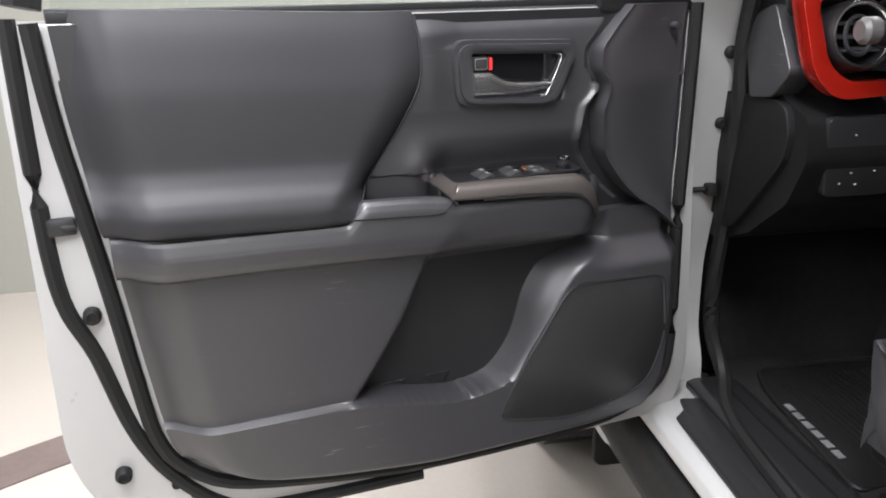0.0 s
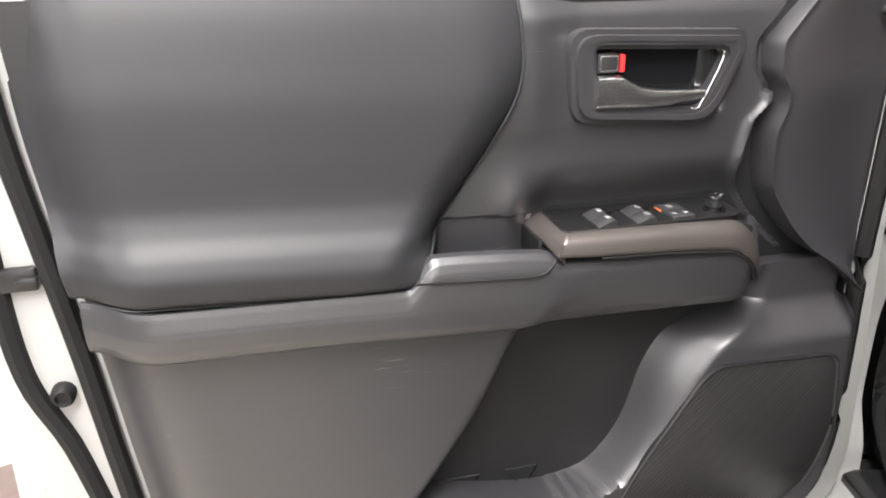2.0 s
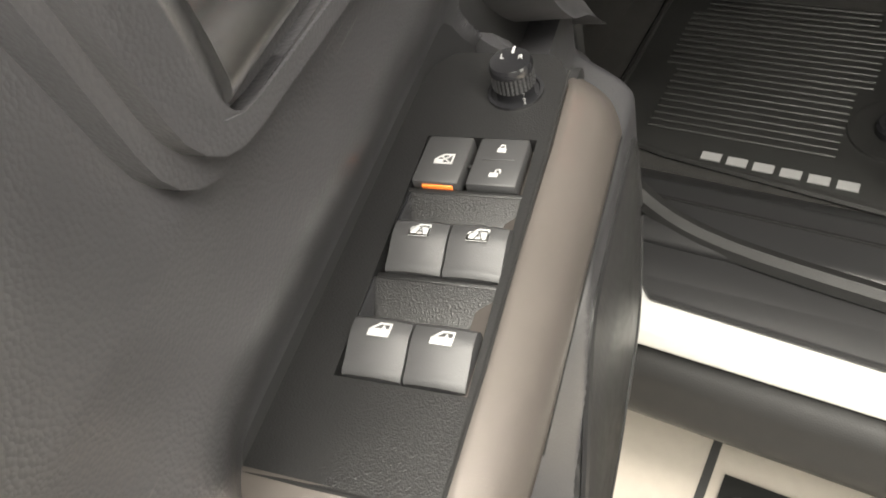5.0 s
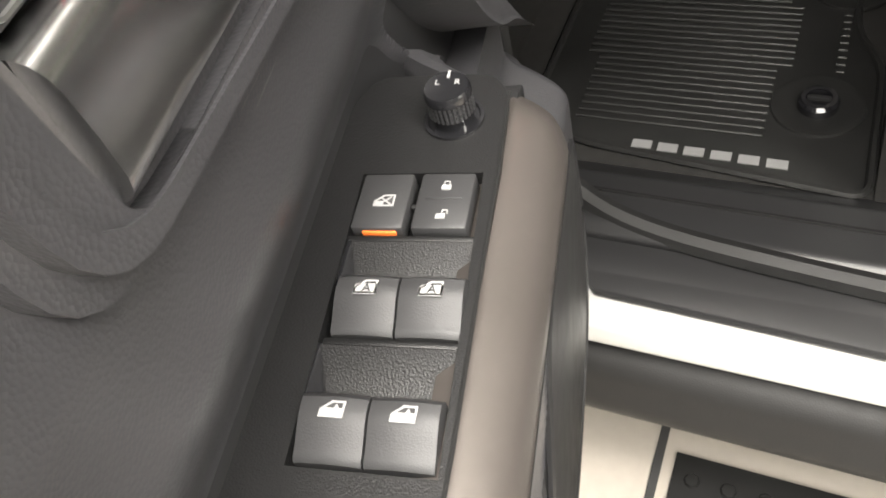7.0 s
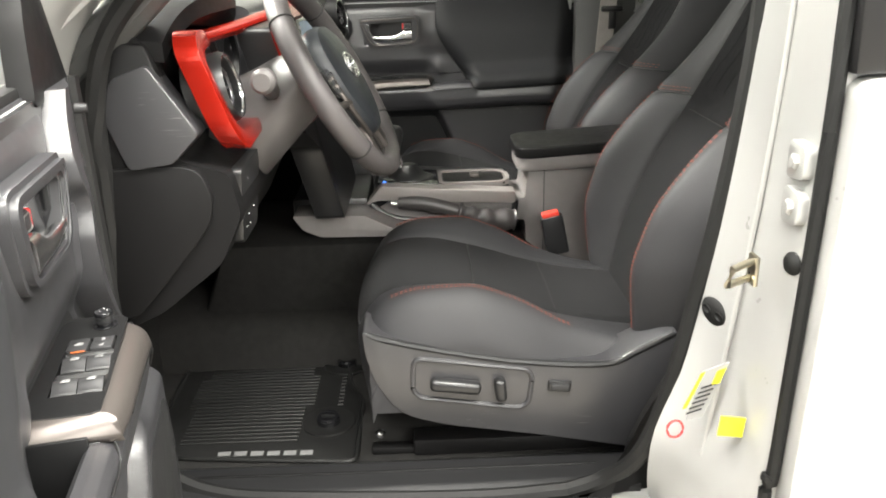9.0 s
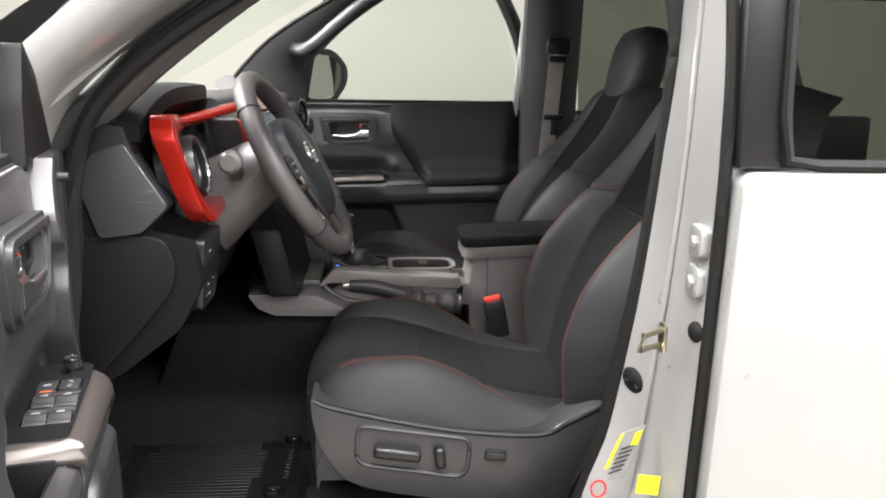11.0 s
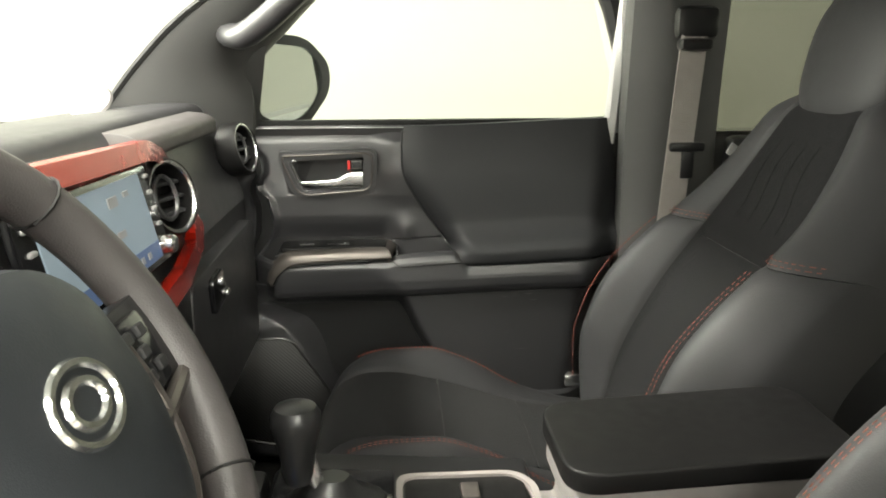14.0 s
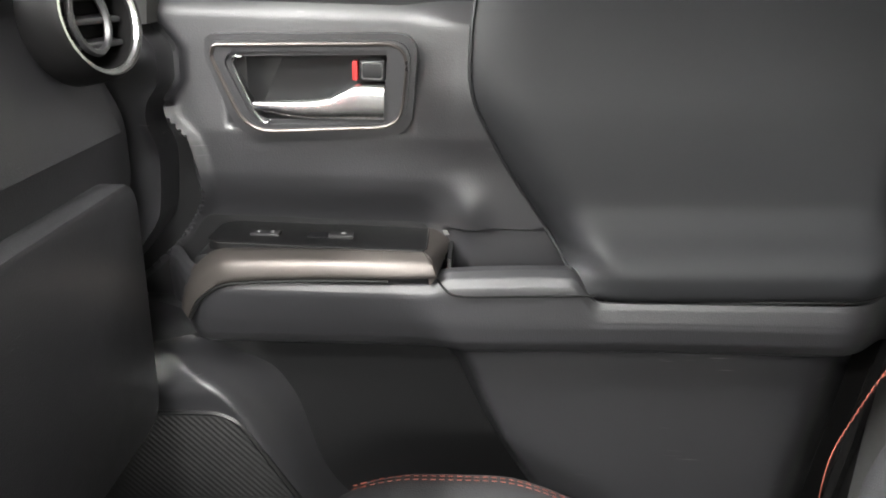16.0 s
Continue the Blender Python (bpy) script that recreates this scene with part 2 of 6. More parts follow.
def prism(poly, d0, d1, axes="xzy", bevel=0.0, seg=2):
    """A polygon (a, b) pulled from d0 to d1. axes names which world axes a, b and the depth run along."""
    ia, ib, ic = ("xyz".index(c) for c in axes)
    bm = bmesh.new()
    rings = []
    for d in (d0, d1):
        ring = []
        for a, b in poly:
            co = [0, 0, 0]
            co[ia], co[ib], co[ic] = a, b, d
            ring.append(bm.verts.new(co))
        rings.append(ring)
    bm.faces.new(rings[0])
    bm.faces.new(rings[1][::-1])
    n = len(poly)
    for i in range(n):
        bm.faces.new((rings[0][i], rings[0][(i + 1) % n], rings[1][(i + 1) % n], rings[1][i]))
    bmesh.ops.recalc_face_normals(bm, faces=bm.faces)
    if bevel:
        bmesh.ops.bevel(bm, geom=bm.edges[:], offset=bevel, segments=seg, affect="EDGES", profile=0.5, clamp_overlap=True)
    return bm


def rounded(poly, r, seg=5):
    """The polygon with its corners rounded; r is one radius or one for each corner."""
    out, n = [], len(poly)
    for i in range(n):
        p, a, b = Vector(poly[i]), Vector(poly[i - 1]), Vector(poly[(i + 1) % n])
        rr = r[i] if isinstance(r, (list, tuple)) else r
        la, lb = (a - p).length, (b - p).length
        d = min(rr, la * 0.45, lb * 0.45)
        if d < 1e-4:
            out.append(tuple(p))
            continue
        s, e = p + (a - p).normalized() * d, p + (b - p).normalized() * d
        for k in range(seg + 1):
            t = k / seg
            q = s * (1 - t) ** 2 + p * 2 * t * (1 - t) + e * t * t
            out.append(tuple(q))
    return out


def smoothstep(a, b, x):
    t = min(1, max(0, (x - a) / (b - a))) if a != b else float(x > a)
    return t * t * (3 - 2 * t)


def curve(points, n):
    """n + 1 points along a smooth line through the given ones."""
    pts = [Vector(p) for p in points]
    out, m = [], len(pts) - 1
    for i in range(n + 1):
        f = i / n * m
        k = min(int(f), m - 1)
        t = f - k
        p0, p1, p2, p3 = pts[max(k - 1, 0)], pts[k], pts[k + 1], pts[min(k + 2, m)]
        out.append(0.5 * ((2 * p1) + (p2 - p0) * t + (2 * p0 - 5 * p1 + 4 * p2 - p3) * t * t + (3 * p1 - p0 - 3 * p2 + p3) * t ** 3))
    return out


def table(pairs):
    """A function that runs smoothly through (x, y) pairs."""
    def f(x):
        if x <= pairs[0][0]:
            return pairs[0][1]
        for (xa, ya), (xb, yb) in zip(pairs, pairs[1:]):
            if x <= xb:
                k = pairs.index((xa, ya))
                d = (yb - ya) / (xb - xa)
                d0 = (ya - pairs[k - 1][1]) / (xa - pairs[k - 1][0]) if k else d
                d1 = (pairs[k + 2][1] - yb) / (pairs[k + 2][0] - xb) if k + 2 < len(pairs) else d
                s0, s1 = (2 * d * d0 / (d + d0) if d * d0 > 0 else 0.0), (2 * d * d1 / (d + d1) if d * d1 > 0 else 0.0)
                h, t = xb - xa, (x - xa) / (xb - xa)
                return ya * (2 * t ** 3 - 3 * t * t + 1) + h * s0 * (t ** 3 - 2 * t * t + t) + yb * (3 * t * t - 2 * t ** 3) + h * s1 * (t ** 3 - t * t)
        return pairs[-1][1]
    return f


def tube(points, r, sides=10, n=0, flat=1.0, closed=False, up=(0, 0, 1)):
    """A round or flattened bar along a line."""
    pts = [Vector(p) for p in (curve(points, n) if n else points)]
    bm = bmesh.new()
    rings, k = [], len(pts)
    for i, p in enumerate(pts):
        if closed:
            d = pts[(i + 1) % k] - pts[i - 1]
        else:
            d = pts[min(i + 1, k - 1)] - pts[max(i - 1, 0)]
        d.normalize()
        a = d.cross(Vector(up))
        if a.length < 1e-3:
            a = d.cross(Vector((1, 0, 0)))
        a.normalize()
        b = a.cross(d).normalized()
        rad = r(i / (k - 1)) if callable(r) else r
        rings.append([bm.verts.new(p + (a * math.cos(q) + b * math.sin(q) * flat) * rad) for q in (2 * math.pi * j / sides for j in range(sides))])
    for i in range(k if closed else k - 1):
        ra, rb = rings[i], rings[(i + 1) % k]
        for j in range(sides):
            bm.faces.new((ra[j], ra[(j + 1) % sides], rb[(j + 1) % sides], rb[j]))
    if not closed:
        bm.faces.new(rings[0][::-1])
        bm.faces.new(rings[-1])
    return bm


def grid(f, nu, nv, thick=None):
    """A sheet through f(s, t), s and t from 0 to 1; thick (a vector) closes it at the back."""
    bm = bmesh.new()
    rows = [[bm.verts.new(f(i / nu, j / nv)) for j in range(nv + 1)] for i in range(nu + 1)]
    for i in range(nu):
        for j in range(nv):
            bm.faces.new((rows[i][j], rows[i + 1][j], rows[i + 1][j + 1], rows[i][j + 1]))
    if thick is not None:
        th = Vector(thick)
        rim = rows[0] + [r[-1] for r in rows[1:]] + rows[-1][-2::-1] + [r[0] for r in rows[-2:0:-1]]
        back = [bm.verts.new(v.co + th) for v in rim]
        for i in range(len(rim)):
            j = (i + 1) % len(rim)
            bm.faces.new((rim[i], rim[j], back[j], back[i]))
        bm.faces.new(back)
    return bm


def loft(rings, caps=True):
    bm = bmesh.new()
    vr = [[bm.verts.new(p) for p in r] for r in rings]
    n = len(vr[0])
    for a, b in zip(vr, vr[1:]):
        for j in range(n):
            bm.faces.new((a[j], a[(j + 1) % n], b[(j + 1) % n], b[j]))
    if caps:
        bm.faces.new(vr[0][::-1])
        bm.faces.new(vr[-1])
    return bm


def lathe(profile, sides=32, axis="z", at=(0, 0, 0)):
    """A turned shape from (radius, height) pairs."""
    rings = []
    for r, h in profile:
        ring = []
        for k in range(sides):
            a = 2 * math.pi * k / sides
            c = {"z": (r * math.cos(a), r * math.sin(a), h), "x": (h, r * math.cos(a), r * math.sin(a)), "y": (r * math.cos(a), h, r * math.sin(a))}[axis]
            ring.append(Vector(c) + Vector(at))
        rings.append(ring)
    return loft(rings)


def ring_frame(outer, inner, d0, d1, axes):
    """A frame between two outlines with the same number of points."""
    ia, ib, ic = ("xyz".index(c) for c in axes)
    bm = bmesh.new()

    def put(p, d):
        co = [0, 0, 0]
        co[ia], co[ib], co[ic] = p[0], p[1], d
        return bm.verts.new(co)
    n = len(outer)
    o0, o1, i0, i1 = ([put(p, d) for p in q] for q, d in ((outer, d0), (outer, d1), (inner, d0), (inner, d1)))
    for k in range(n):
        j = (k + 1) % n
        bm.faces.new((o0[k], o0[j], o1[j], o1[k]))
        bm.faces.new((i0[k], i1[k], i1[j], i0[j]))
        bm.faces.new((o1[k], o1[j], i1[j], i1[k]))
        bm.faces.new((o0[k], i0[k], i0[j], o0[j]))
    return bm


def joined(*parts):
    """Several bmeshes of one part as one."""
    out = bmesh.new()
    for b in parts:
        me = bpy.data.meshes.new("tmp")
        b.to_mesh(me)
        out.from_mesh(me)
        bpy.data.meshes.remove(me)
        b.free()
    return out

# ---- the photo booth ----
R = ROOM
floor = link("floor", box(R["x1"] - R["x0"], R["y1"] - R["y0"], 0.2, ((R["x0"] + R["x1"]) / 2, (R["y0"] + R["y1"]) / 2, -0.1)), FLOORPAINT, smooth=False)
tagged(floor, "cream painted concrete floor of a photo booth", "floor", kind="structure")
for nm, sx, sy, at in (("wall_north", R["x1"] - R["x0"], 0.2, ((R["x0"] + R["x1"]) / 2, R["y1"] + 0.1, R["h"] / 2)),
                       ("wall_south", R["x1"] - R["x0"], 0.2, ((R["x0"] + R["x1"]) / 2, R["y0"] - 0.1, R["h"] / 2)),
                       ("wall_west", 0.2, R["y1"] - R["y0"] + 0.4, (R["x0"] - 0.1, (R["y0"] + R["y1"]) / 2, R["h"] / 2)),
                       ("wall_east", 0.2, R["y1"] - R["y0"] + 0.4, (R["x1"] + 0.1, (R["y0"] + R["y1"]) / 2, R["h"] / 2))):
    tagged(link(nm, box(sx, sy, R["h"], at), DARKWALL if nm == "wall_south" else WALLPAINT, smooth=False), "plain painted wall of the booth", "wall", kind="structure")
tagged(link("ceiling", box(R["x1"] - R["x0"] + 0.4, R["y1"] - R["y0"] + 0.4, 0.1, ((R["x0"] + R["x1"]) / 2, (R["y0"] + R["y1"]) / 2, R["h"] + 0.05)), DARKWALL, smooth=False),
       "dark booth ceiling", "ceiling", kind="structure")

def arc_ring(cx, r0, r1, a0, a1, n=60):
    pts = [(cx + r1 * math.cos(radians(a0 + (a1 - a0) * i / n)), r1 * math.sin(radians(a0 + (a1 - a0) * i / n))) for i in range(n + 1)]
    pts += [(cx + r0 * math.cos(radians(a1 + (a0 - a1) * i / n)), r0 * math.sin(radians(a1 + (a0 - a1) * i / n))) for i in range(n + 1)]
    return prism(pts, 0.0, 0.006, "xyz")


tagged(link("turntable_ring", arc_ring(1.25, 3.80, 3.96, 130, 235), BROWN, None, smooth=False), "brown steel ring set into the floor", "floor ring", kind="structure")
for jx in (-2.2, -0.985, 0.25, 1.5):
    link("floor_joint", box(0.014, 2.2, 0.004, (jx, -0.6, 0.0)), JOINT, floor, smooth=False)
strip = link("studded_strip", box(3.2, 0.30, 0.012, (0.64, -0.708, 0.0)), RUBBER, None, smooth=False)
tagged(strip, "black studded rubber strip on the floor", "rubber strip", kind="structure")
studs = []
for i in range(60):
    for j in range(5):
        studs.append(lathe([(0.013, 0.005), (0.010, 0.010), (0.0005, 0.0105)], 8, "z", (-0.93 + 0.053 * i, -0.598 - 0.055 * j, 0)))
link("stud", joined(*studs), RUBBER, strip)["kind"] = "stuff"

# ---- doors ----
# u runs from the handle towards the latch, w into the cab, z up.
rear_edge = table([(0.56, 0.30), (0.600, 0.335), (0.625, 0.390), (0.655, 0.434), (0.702, 0.458), (0.796, 0.472), (0.925, 0.487), (1.028, 0.501), (1.134, 0.515), (1.25, 0.523)])
front_edge = table([(0.56, -0.12), (0.585, -0.20), (0.610, -0.275), (0.635, -0.300), (0.673, -0.322), (0.78, -0.328), (0.906, -0.324), (1.037, -0.326), (1.25, -0.328)])
bottom_edge = table([(-0.32, 0.640), (-0.29, 0.606), (-0.22, 0.590), (-0.16, 0.584), (0.07, 0.580), (0.20, 0.590), (0.35, 0.614), (0.44, 0.650)])
seam_u = table([(0.955, 0.236), (0.980, 0.214), (1.005, 0.190), (1.035, 0.166), (1.073, 0.140), (1.11, 0.117), (1.15, 0.098), (1.17, 0.095), (1.195, 0.095), (1.235, 0.099)])
SILL_Z = 1.236
pocket_lip = table([(-0.02, 0.714), (0.0, 0.704), (0.042, 0.697), (0.097, 0.702), (0.15, 0.712), (0.21, 0.720), (0.30, 0.722), (0.46, 0.722)])
ridge_u = table([(0.58, 0.10), (0.69, 0.06), (0.697, 0.042), (0.704, 0.0), (0.714, -0.022), (0.758, -0.057), (0.828, -0.091), (0.85, -0.105), (0.872, -0.125), (0.90, -0.20)])
hollow_u = table([(0.60, 0.26), (0.723, 0.202), (0.76, 0.177), (0.83, 0.134), (0.914, 0.096), (0.94, 0.086)])
crescent_u = table([(0.955, -0.225), (0.978, -0.199), (1.01, -0.168), (1.057, -0.145), (1.10, -0.151), (1.126, -0.171), (1.134, -0.171), (1.154, -0.160), (1.176, -0.161), (1.197, -0.177), (1.236, -0.213)])
sail_u = table([(0.90, -0.318), (0.94, -0.270), (0.964, -0.232), (1.004, -0.193), (1.041, -0.171), (1.089, -0.167), (1.122, -0.176), (1.134, -0.174), (1.154, -0.163), (1.176, -0.164), (1.197, -0.180), (1.236, -0.216)])
pad_profile = table([(0.975, 0.056), (0.990, 0.064), (1.006, 0.066), (1.022, 0.060), (1.040, 0.046), (1.062, 0.037), (1.10, 0.034), (1.14, 0.030), (1.175, 0.022), (1.21, 0.012), (1.24, 0.000)])
pad_edge_w = table([(0.975, 0.055), (0.990, 0.060), (1.002, 0.052), (1.014, 0.028), (1.026, 0.008), (1.04, 0.006), (1.08, 0.010), (1.13, 0.015), (1.17, 0.014), (1.21, 0.006), (1.24, -0.004)])
fascia_top = table([(-0.2, 0.996), (0.066, 0.999), (0.085, 1.005), (0.19, 1.011), (0.196, 1.004), (0.214, 0.984), (0.30, 0.986), (0.5, 0.991)])
fascia_low = table([(-0.2, 0.920), (-0.1, 0.924), (0.1, 0.928), (0.29, 0.935), (0.47, 0.938)])


def rear_roll(e):
    return 0.040 * (1 - smoothstep(0.0, 0.080, e)) ** 1.8


def flat_symbol(kind, u, w, z, parent, key):
    """A printed window outline on a key; its top points to the front of the door."""
    def at(poly, h=0.0):
        return prism([(u - b, w + a) for a, b in poly], z + h, z + h + 0.00025, "xyz")
    house = [(-0.0036, -0.0024), (0.0036, -0.0024), (0.0036, 0.0026), (-0.0004, 0.0026), (-0.0036, 0.0000)]
    small = [(-0.0030, -0.0018), (0.0030, -0.0018), (0.0030, 0.0020), (-0.0001, 0.0020), (-0.0030, -0.0002)]
    frame_ = ring_frame([(u - b, w + a) for a, b in house], [(u - b, w + a) for a, b in small], z, z + 0.00025, "xyz")
    if kind == "auto":
        s_ = part("window_symbol", joined(at([(-0.0036, -0.0026), (0.0036, -0.0026), (0.0036, 0.0012), (-0.0030, 0.0012), (-0.0036, 0.0004)]), frame_), PRINT, key)
        mark("A", 0.0042, KEY, s_, pose(u + 0.0005, w + 0.0004, z + 0.0004, 0, 0, 90))
    elif kind == "plain":
        s_ = part("window_symbol", joined(at([(-0.0031, -0.0019), (0.0031, -0.0019), (0.0031, 0.0004), (-0.0031, 0.0004)]), frame_), PRINT, key)
        part("arrow_mark", joined(prism([(u - 0.0017, w + 0.0012), (u - 0.0003, w + 0.0005), (u - 0.0003, w + 0.0019)], z, z + 0.0004, "xyz"), prism([(u + 0.0015, w + 0.0012), (u + 0.0003, w + 0.0005), (u + 0.0003, w + 0.0019)], z, z + 0.0005, "xyz")), PRINT, s_)
    else:
        s_ = part("window_symbol", joined(at([(-0.0031, -0.0019), (-0.0002, -0.0019), (-0.0002, -0.0002), (-0.0031, -0.0002)]), frame_), PRINT, key)
        part("cross_mark", joined(*[box(0.0005, 0.0050, 0.0003, (u, w + 0.0004, z + 0.0002), 0, 1, pose(0, 0, 0, 0, 0, a)) for a in (38, -38)]), PRINT, s_)


def build_door(name, label, m, side, driver):
    SIDE[0] = side
    d = thing(name, label, "car door", m, group="front doors")
    # painted steel shell with its thick edge
    outer = rounded([(0.575, 1.233), (0.585, 0.66), (0.50, 0.525), (0.30, 0.545), (-0.36, 0.556), (-0.385, 0.63), (-0.35, 1.233)], [0.01, 0.12, 0.06, 0.05, 0.05, 0.06, 0.01])
    part("door_shell", prism(outer, -0.125, -0.014, "xzy", 0.006), WHITE, d, "white painted steel door shell")
    part("window_frame", joined(tube([(0.545, -0.05, 1.25), (0.50, -0.075, 1.45), (0.42, -0.10, 1.62)], 0.022, 8, 8),
                                tube([(0.42, -0.10, 1.62), (0.1, -0.11, 1.635), (-0.05, -0.10, 1.58), (-0.35, -0.06, 1.27)], 0.02, 8, 16)), MATTE, d)
    part("window_pane", prism([(0.53, 1.2), (0.42, 1.61), (0.1, 1.62), (-0.06, 1.57), (-0.20, 1.40), (-0.20, 1.2)], -0.072, -0.068, "xzy"), CLEAR, d).visible_shadow = False
    part("mirror_sail", prism(rounded([(-0.335, 1.225), (-0.175, 1.225), (-0.188, 1.30), (-0.215, 1.365), (-0.27, 1.33)], 0.01), -0.03, -0.006, "xzy", 0.004), MATTE, d, "black triangular mirror cover")
    part("belt_seal", box(0.84, 0.02, 0.016, (0.10, -0.030, 1.238), 0.004), RUBBER, d)
    # rubber seal round the trim
    seal = [(rear_edge(z) + 0.014, -0.006, z) for z in np.linspace(1.235, 0.66, 14)] + [(0.40, -0.006, 0.617), (0.33, -0.006, 0.597), (0.20, -0.006, 0.577), (0.07, -0.006, 0.567), (-0.16, -0.006, 0.571), (-0.26, -0.006, 0.588), (-0.32, -0.006, 0.625), (-0.338, -0.006, 0.69)] + [(front_edge(z) - 0.010, -0.006, z) for z in np.linspace(0.8, 1.235, 6)]
    part("weatherstrip", tube(seal, 0.010, 8, 70), RUBBER, d, "black rubber door seal")
    if driver:
        outer_seal = [(0.558, -0.014, 1.24), (0.560, -0.014, 1.03), (0.554, -0.014, 0.91), (0.527, -0.014, 0.83), (0.500, -0.014, 0.72), (0.462, -0.014, 0.64), (0.40, -0.014, 0.575), (0.33, -0.014, 0.552), (0.1, -0.014, 0.545)]
        part("outer_weatherstrip", tube(outer_seal, 0.010, 8, 40), RUBBER, d)
        for bu, bz in ((0.524, 0.887), (0.520, 0.655)):
            part("rubber_bumper", lathe([(0.011, -0.016), (0.011, -0.004), (0.008, 0.001), (0.006, 0.001), (0.005, -0.002), (0.0005, -0.002)], 18, "y", (bu, 0, bz)), RUBBER, d)
        part("latch", joined(box(0.032, 0.010, 0.022, (0.540, -0.010, 1.004), 0.003), box(0.018, 0.012, 0.006, (0.532, -0.006, 1.004), 0.002)), SMOOTH, d, "black door latch opening")
        for bu, bz in ((0.457, 0.620), (0.435, 0.600)):
            part("drain_plug", lathe([(0.007, -0.015), (0.006, -0.010), (0.0005, -0.010)], 12, "y", (bu, 0, bz)), RUBBER, d)

    back_poly = [(rear_edge(z) - 0.004, z) for z in np.linspace(1.232, 0.60, 12)] + [(front_edge(z) + 0.004, z) for z in np.linspace(0.60, 1.232, 12)]
    part("trim_backing", prism(back_poly, -0.014, -0.0085, "xzy"), SMOOTH, d)

    # padded upper rear panel
    def pad(s, t):
        z = 0.981 + (SILL_Z - 0.981) * t
        u0, u1 = seam_u(z) + 0.001, rear_edge(z)
        u = u0 + (u1 - u0) * s
        full, edge = pad_profile(z), pad_edge_w(z)
        w = edge + (full - edge) * math.sin(0.5 * math.pi * min(1.0, (u - u0) / 0.050)) ** 0.75
        w -= rear_roll(u1 - u)
        if t < 0.035:
            w -= 0.009 * (1 - t / 0.035) ** 2
        return (u, w, z + 0.009 * (1 - t) * smoothstep(0.0, 0.9, s) + 0.012 * t * smoothstep(0, 1, s))
    part("upper_pad", grid(pad, 48, 80, (0, -0.035, 0)), PAD, d, "padded black textile-grained upper panel")
    part("pad_piping", tube([(seam_u(z) - 0.0005, pad_edge_w(z) + 0.0012, z) for z in np.linspace(0.984, 1.232, 20)], 0.0015, 6, 50), PAD, d)
    part("pad_edge", tube([(seam_u(0.981) + 0.002 + k * (rear_edge(0.985) - 0.02 - seam_u(0.981)), 0.0535 - rear_roll((1 - k) * 0.27 + 0.02), 0.9805 + 0.009 * smoothstep(0.0, 0.9, k)) for k in np.linspace(0, 1, 14)], 0.0013, 6, 40), KEY, d)

    # front upper panel round the handle
    def front(s, t):
        z = 0.925 + (SILL_Z - 0.925) * t
        u0, u1 = -0.322, seam_u(z) - 0.001
        u = u0 + (u1 - u0) * s
        w = 0.010 - 0.13 * max(0, z - 1.11) - 0.012 * smoothstep(1.205, 1.24, z)
        w -= 0.020 * smoothstep(1.075, 1.018, z) * smoothstep(0.105, 0.055, u)
        w += 0.010 * smoothstep(0.03, 0.085, u) * smoothstep(1.24, 1.20, z) * smoothstep(1.08, 1.16, z)
        w += 0.006 * math.exp(-((u - 0.092) / 0.022) ** 2 - ((z - 1.045) / 0.022) ** 2)
        hu, hz = (u + 0.038) / 0.086, (z - 1.152) / 0.042
        hole = max(abs(hu), abs(hz))
        w -= 0.014 * (1 - smoothstep(0.72, 0.92, hole))
        c = crescent_u(z)
        if 0.955 < z < 1.133:
            w += 0.005 * math.exp(-((u - c - 0.004) / 0.006) ** 2) - 0.022 * smoothstep(c + 0.002, c - 0.005, u)
        else:
            w -= 0.010 * smoothstep(c + 0.012, c, u)
        if u > 0.078:
            w -= 0.0035 * smoothstep(1.0265 + 0.05 * (u - 0.08), 1.0255 + 0.05 * (u - 0.08), z)
        return (u, w, z)
    part("upper_panel", grid(front, 120, 130, (0, -0.03, 0)), BLACK, d, "grained black plastic panel round the handle")

    # sail-shaped trim at the hinge end, standing proud of a crescent recess
    def sail(s, t):
        z = 0.90 + (SILL_Z - 0.90) * t
        u0, u1 = front_edge(z) + 0.002, sail_u(z)
        u = u0 + (u1 - u0) * s
        w = -0.004 + 0.026 * smoothstep(0.0, 0.9, s) + 0.003 * math.exp(-((s - 0.965) / 0.02) ** 2) - 0.026 * smoothstep(0.97, 1.0, s) - 0.006 * smoothstep(0.06, 0.0, s)
        w -= 0.012 * smoothstep(1.13, 1.23, z) * s
        return (u, w, z)
    part("front_sail_trim", grid(sail, 34, 64, (0, -0.035, 0)), BLACK, d, "black sail-shaped trim at the hinge end")
    part("sail_clip", lathe([(0.006, 0.004), (0.005, 0.016), (0.0005, 0.017)], 14, "y", (-0.292, 0, 1.205)), KEY, d)

    # handle
    def handle_poly(g):
        return rounded([(0.047 + g, 1.194 + g), (-0.122 - g, 1.188 + g), (-0.124 - g, 1.176), (-0.097 - g, 1.110 - g), (0.041 + g, 1.119 - g)], [0.022, 0.020, 0.018, 0.024, 0.020])
    inner = rounded([(0.026, 1.181), (-0.101, 1.176), (-0.105, 1.170), (-0.084, 1.124), (0.021, 1.126)], [0.003, 0.006, 0.008, 0.010, 0.003])
    wide = rounded([(0.031, 1.185), (-0.106, 1.180), (-0.111, 1.171), (-0.087, 1.120), (0.026, 1.122)], [0.010, 0.012, 0.014, 0.016, 0.010])
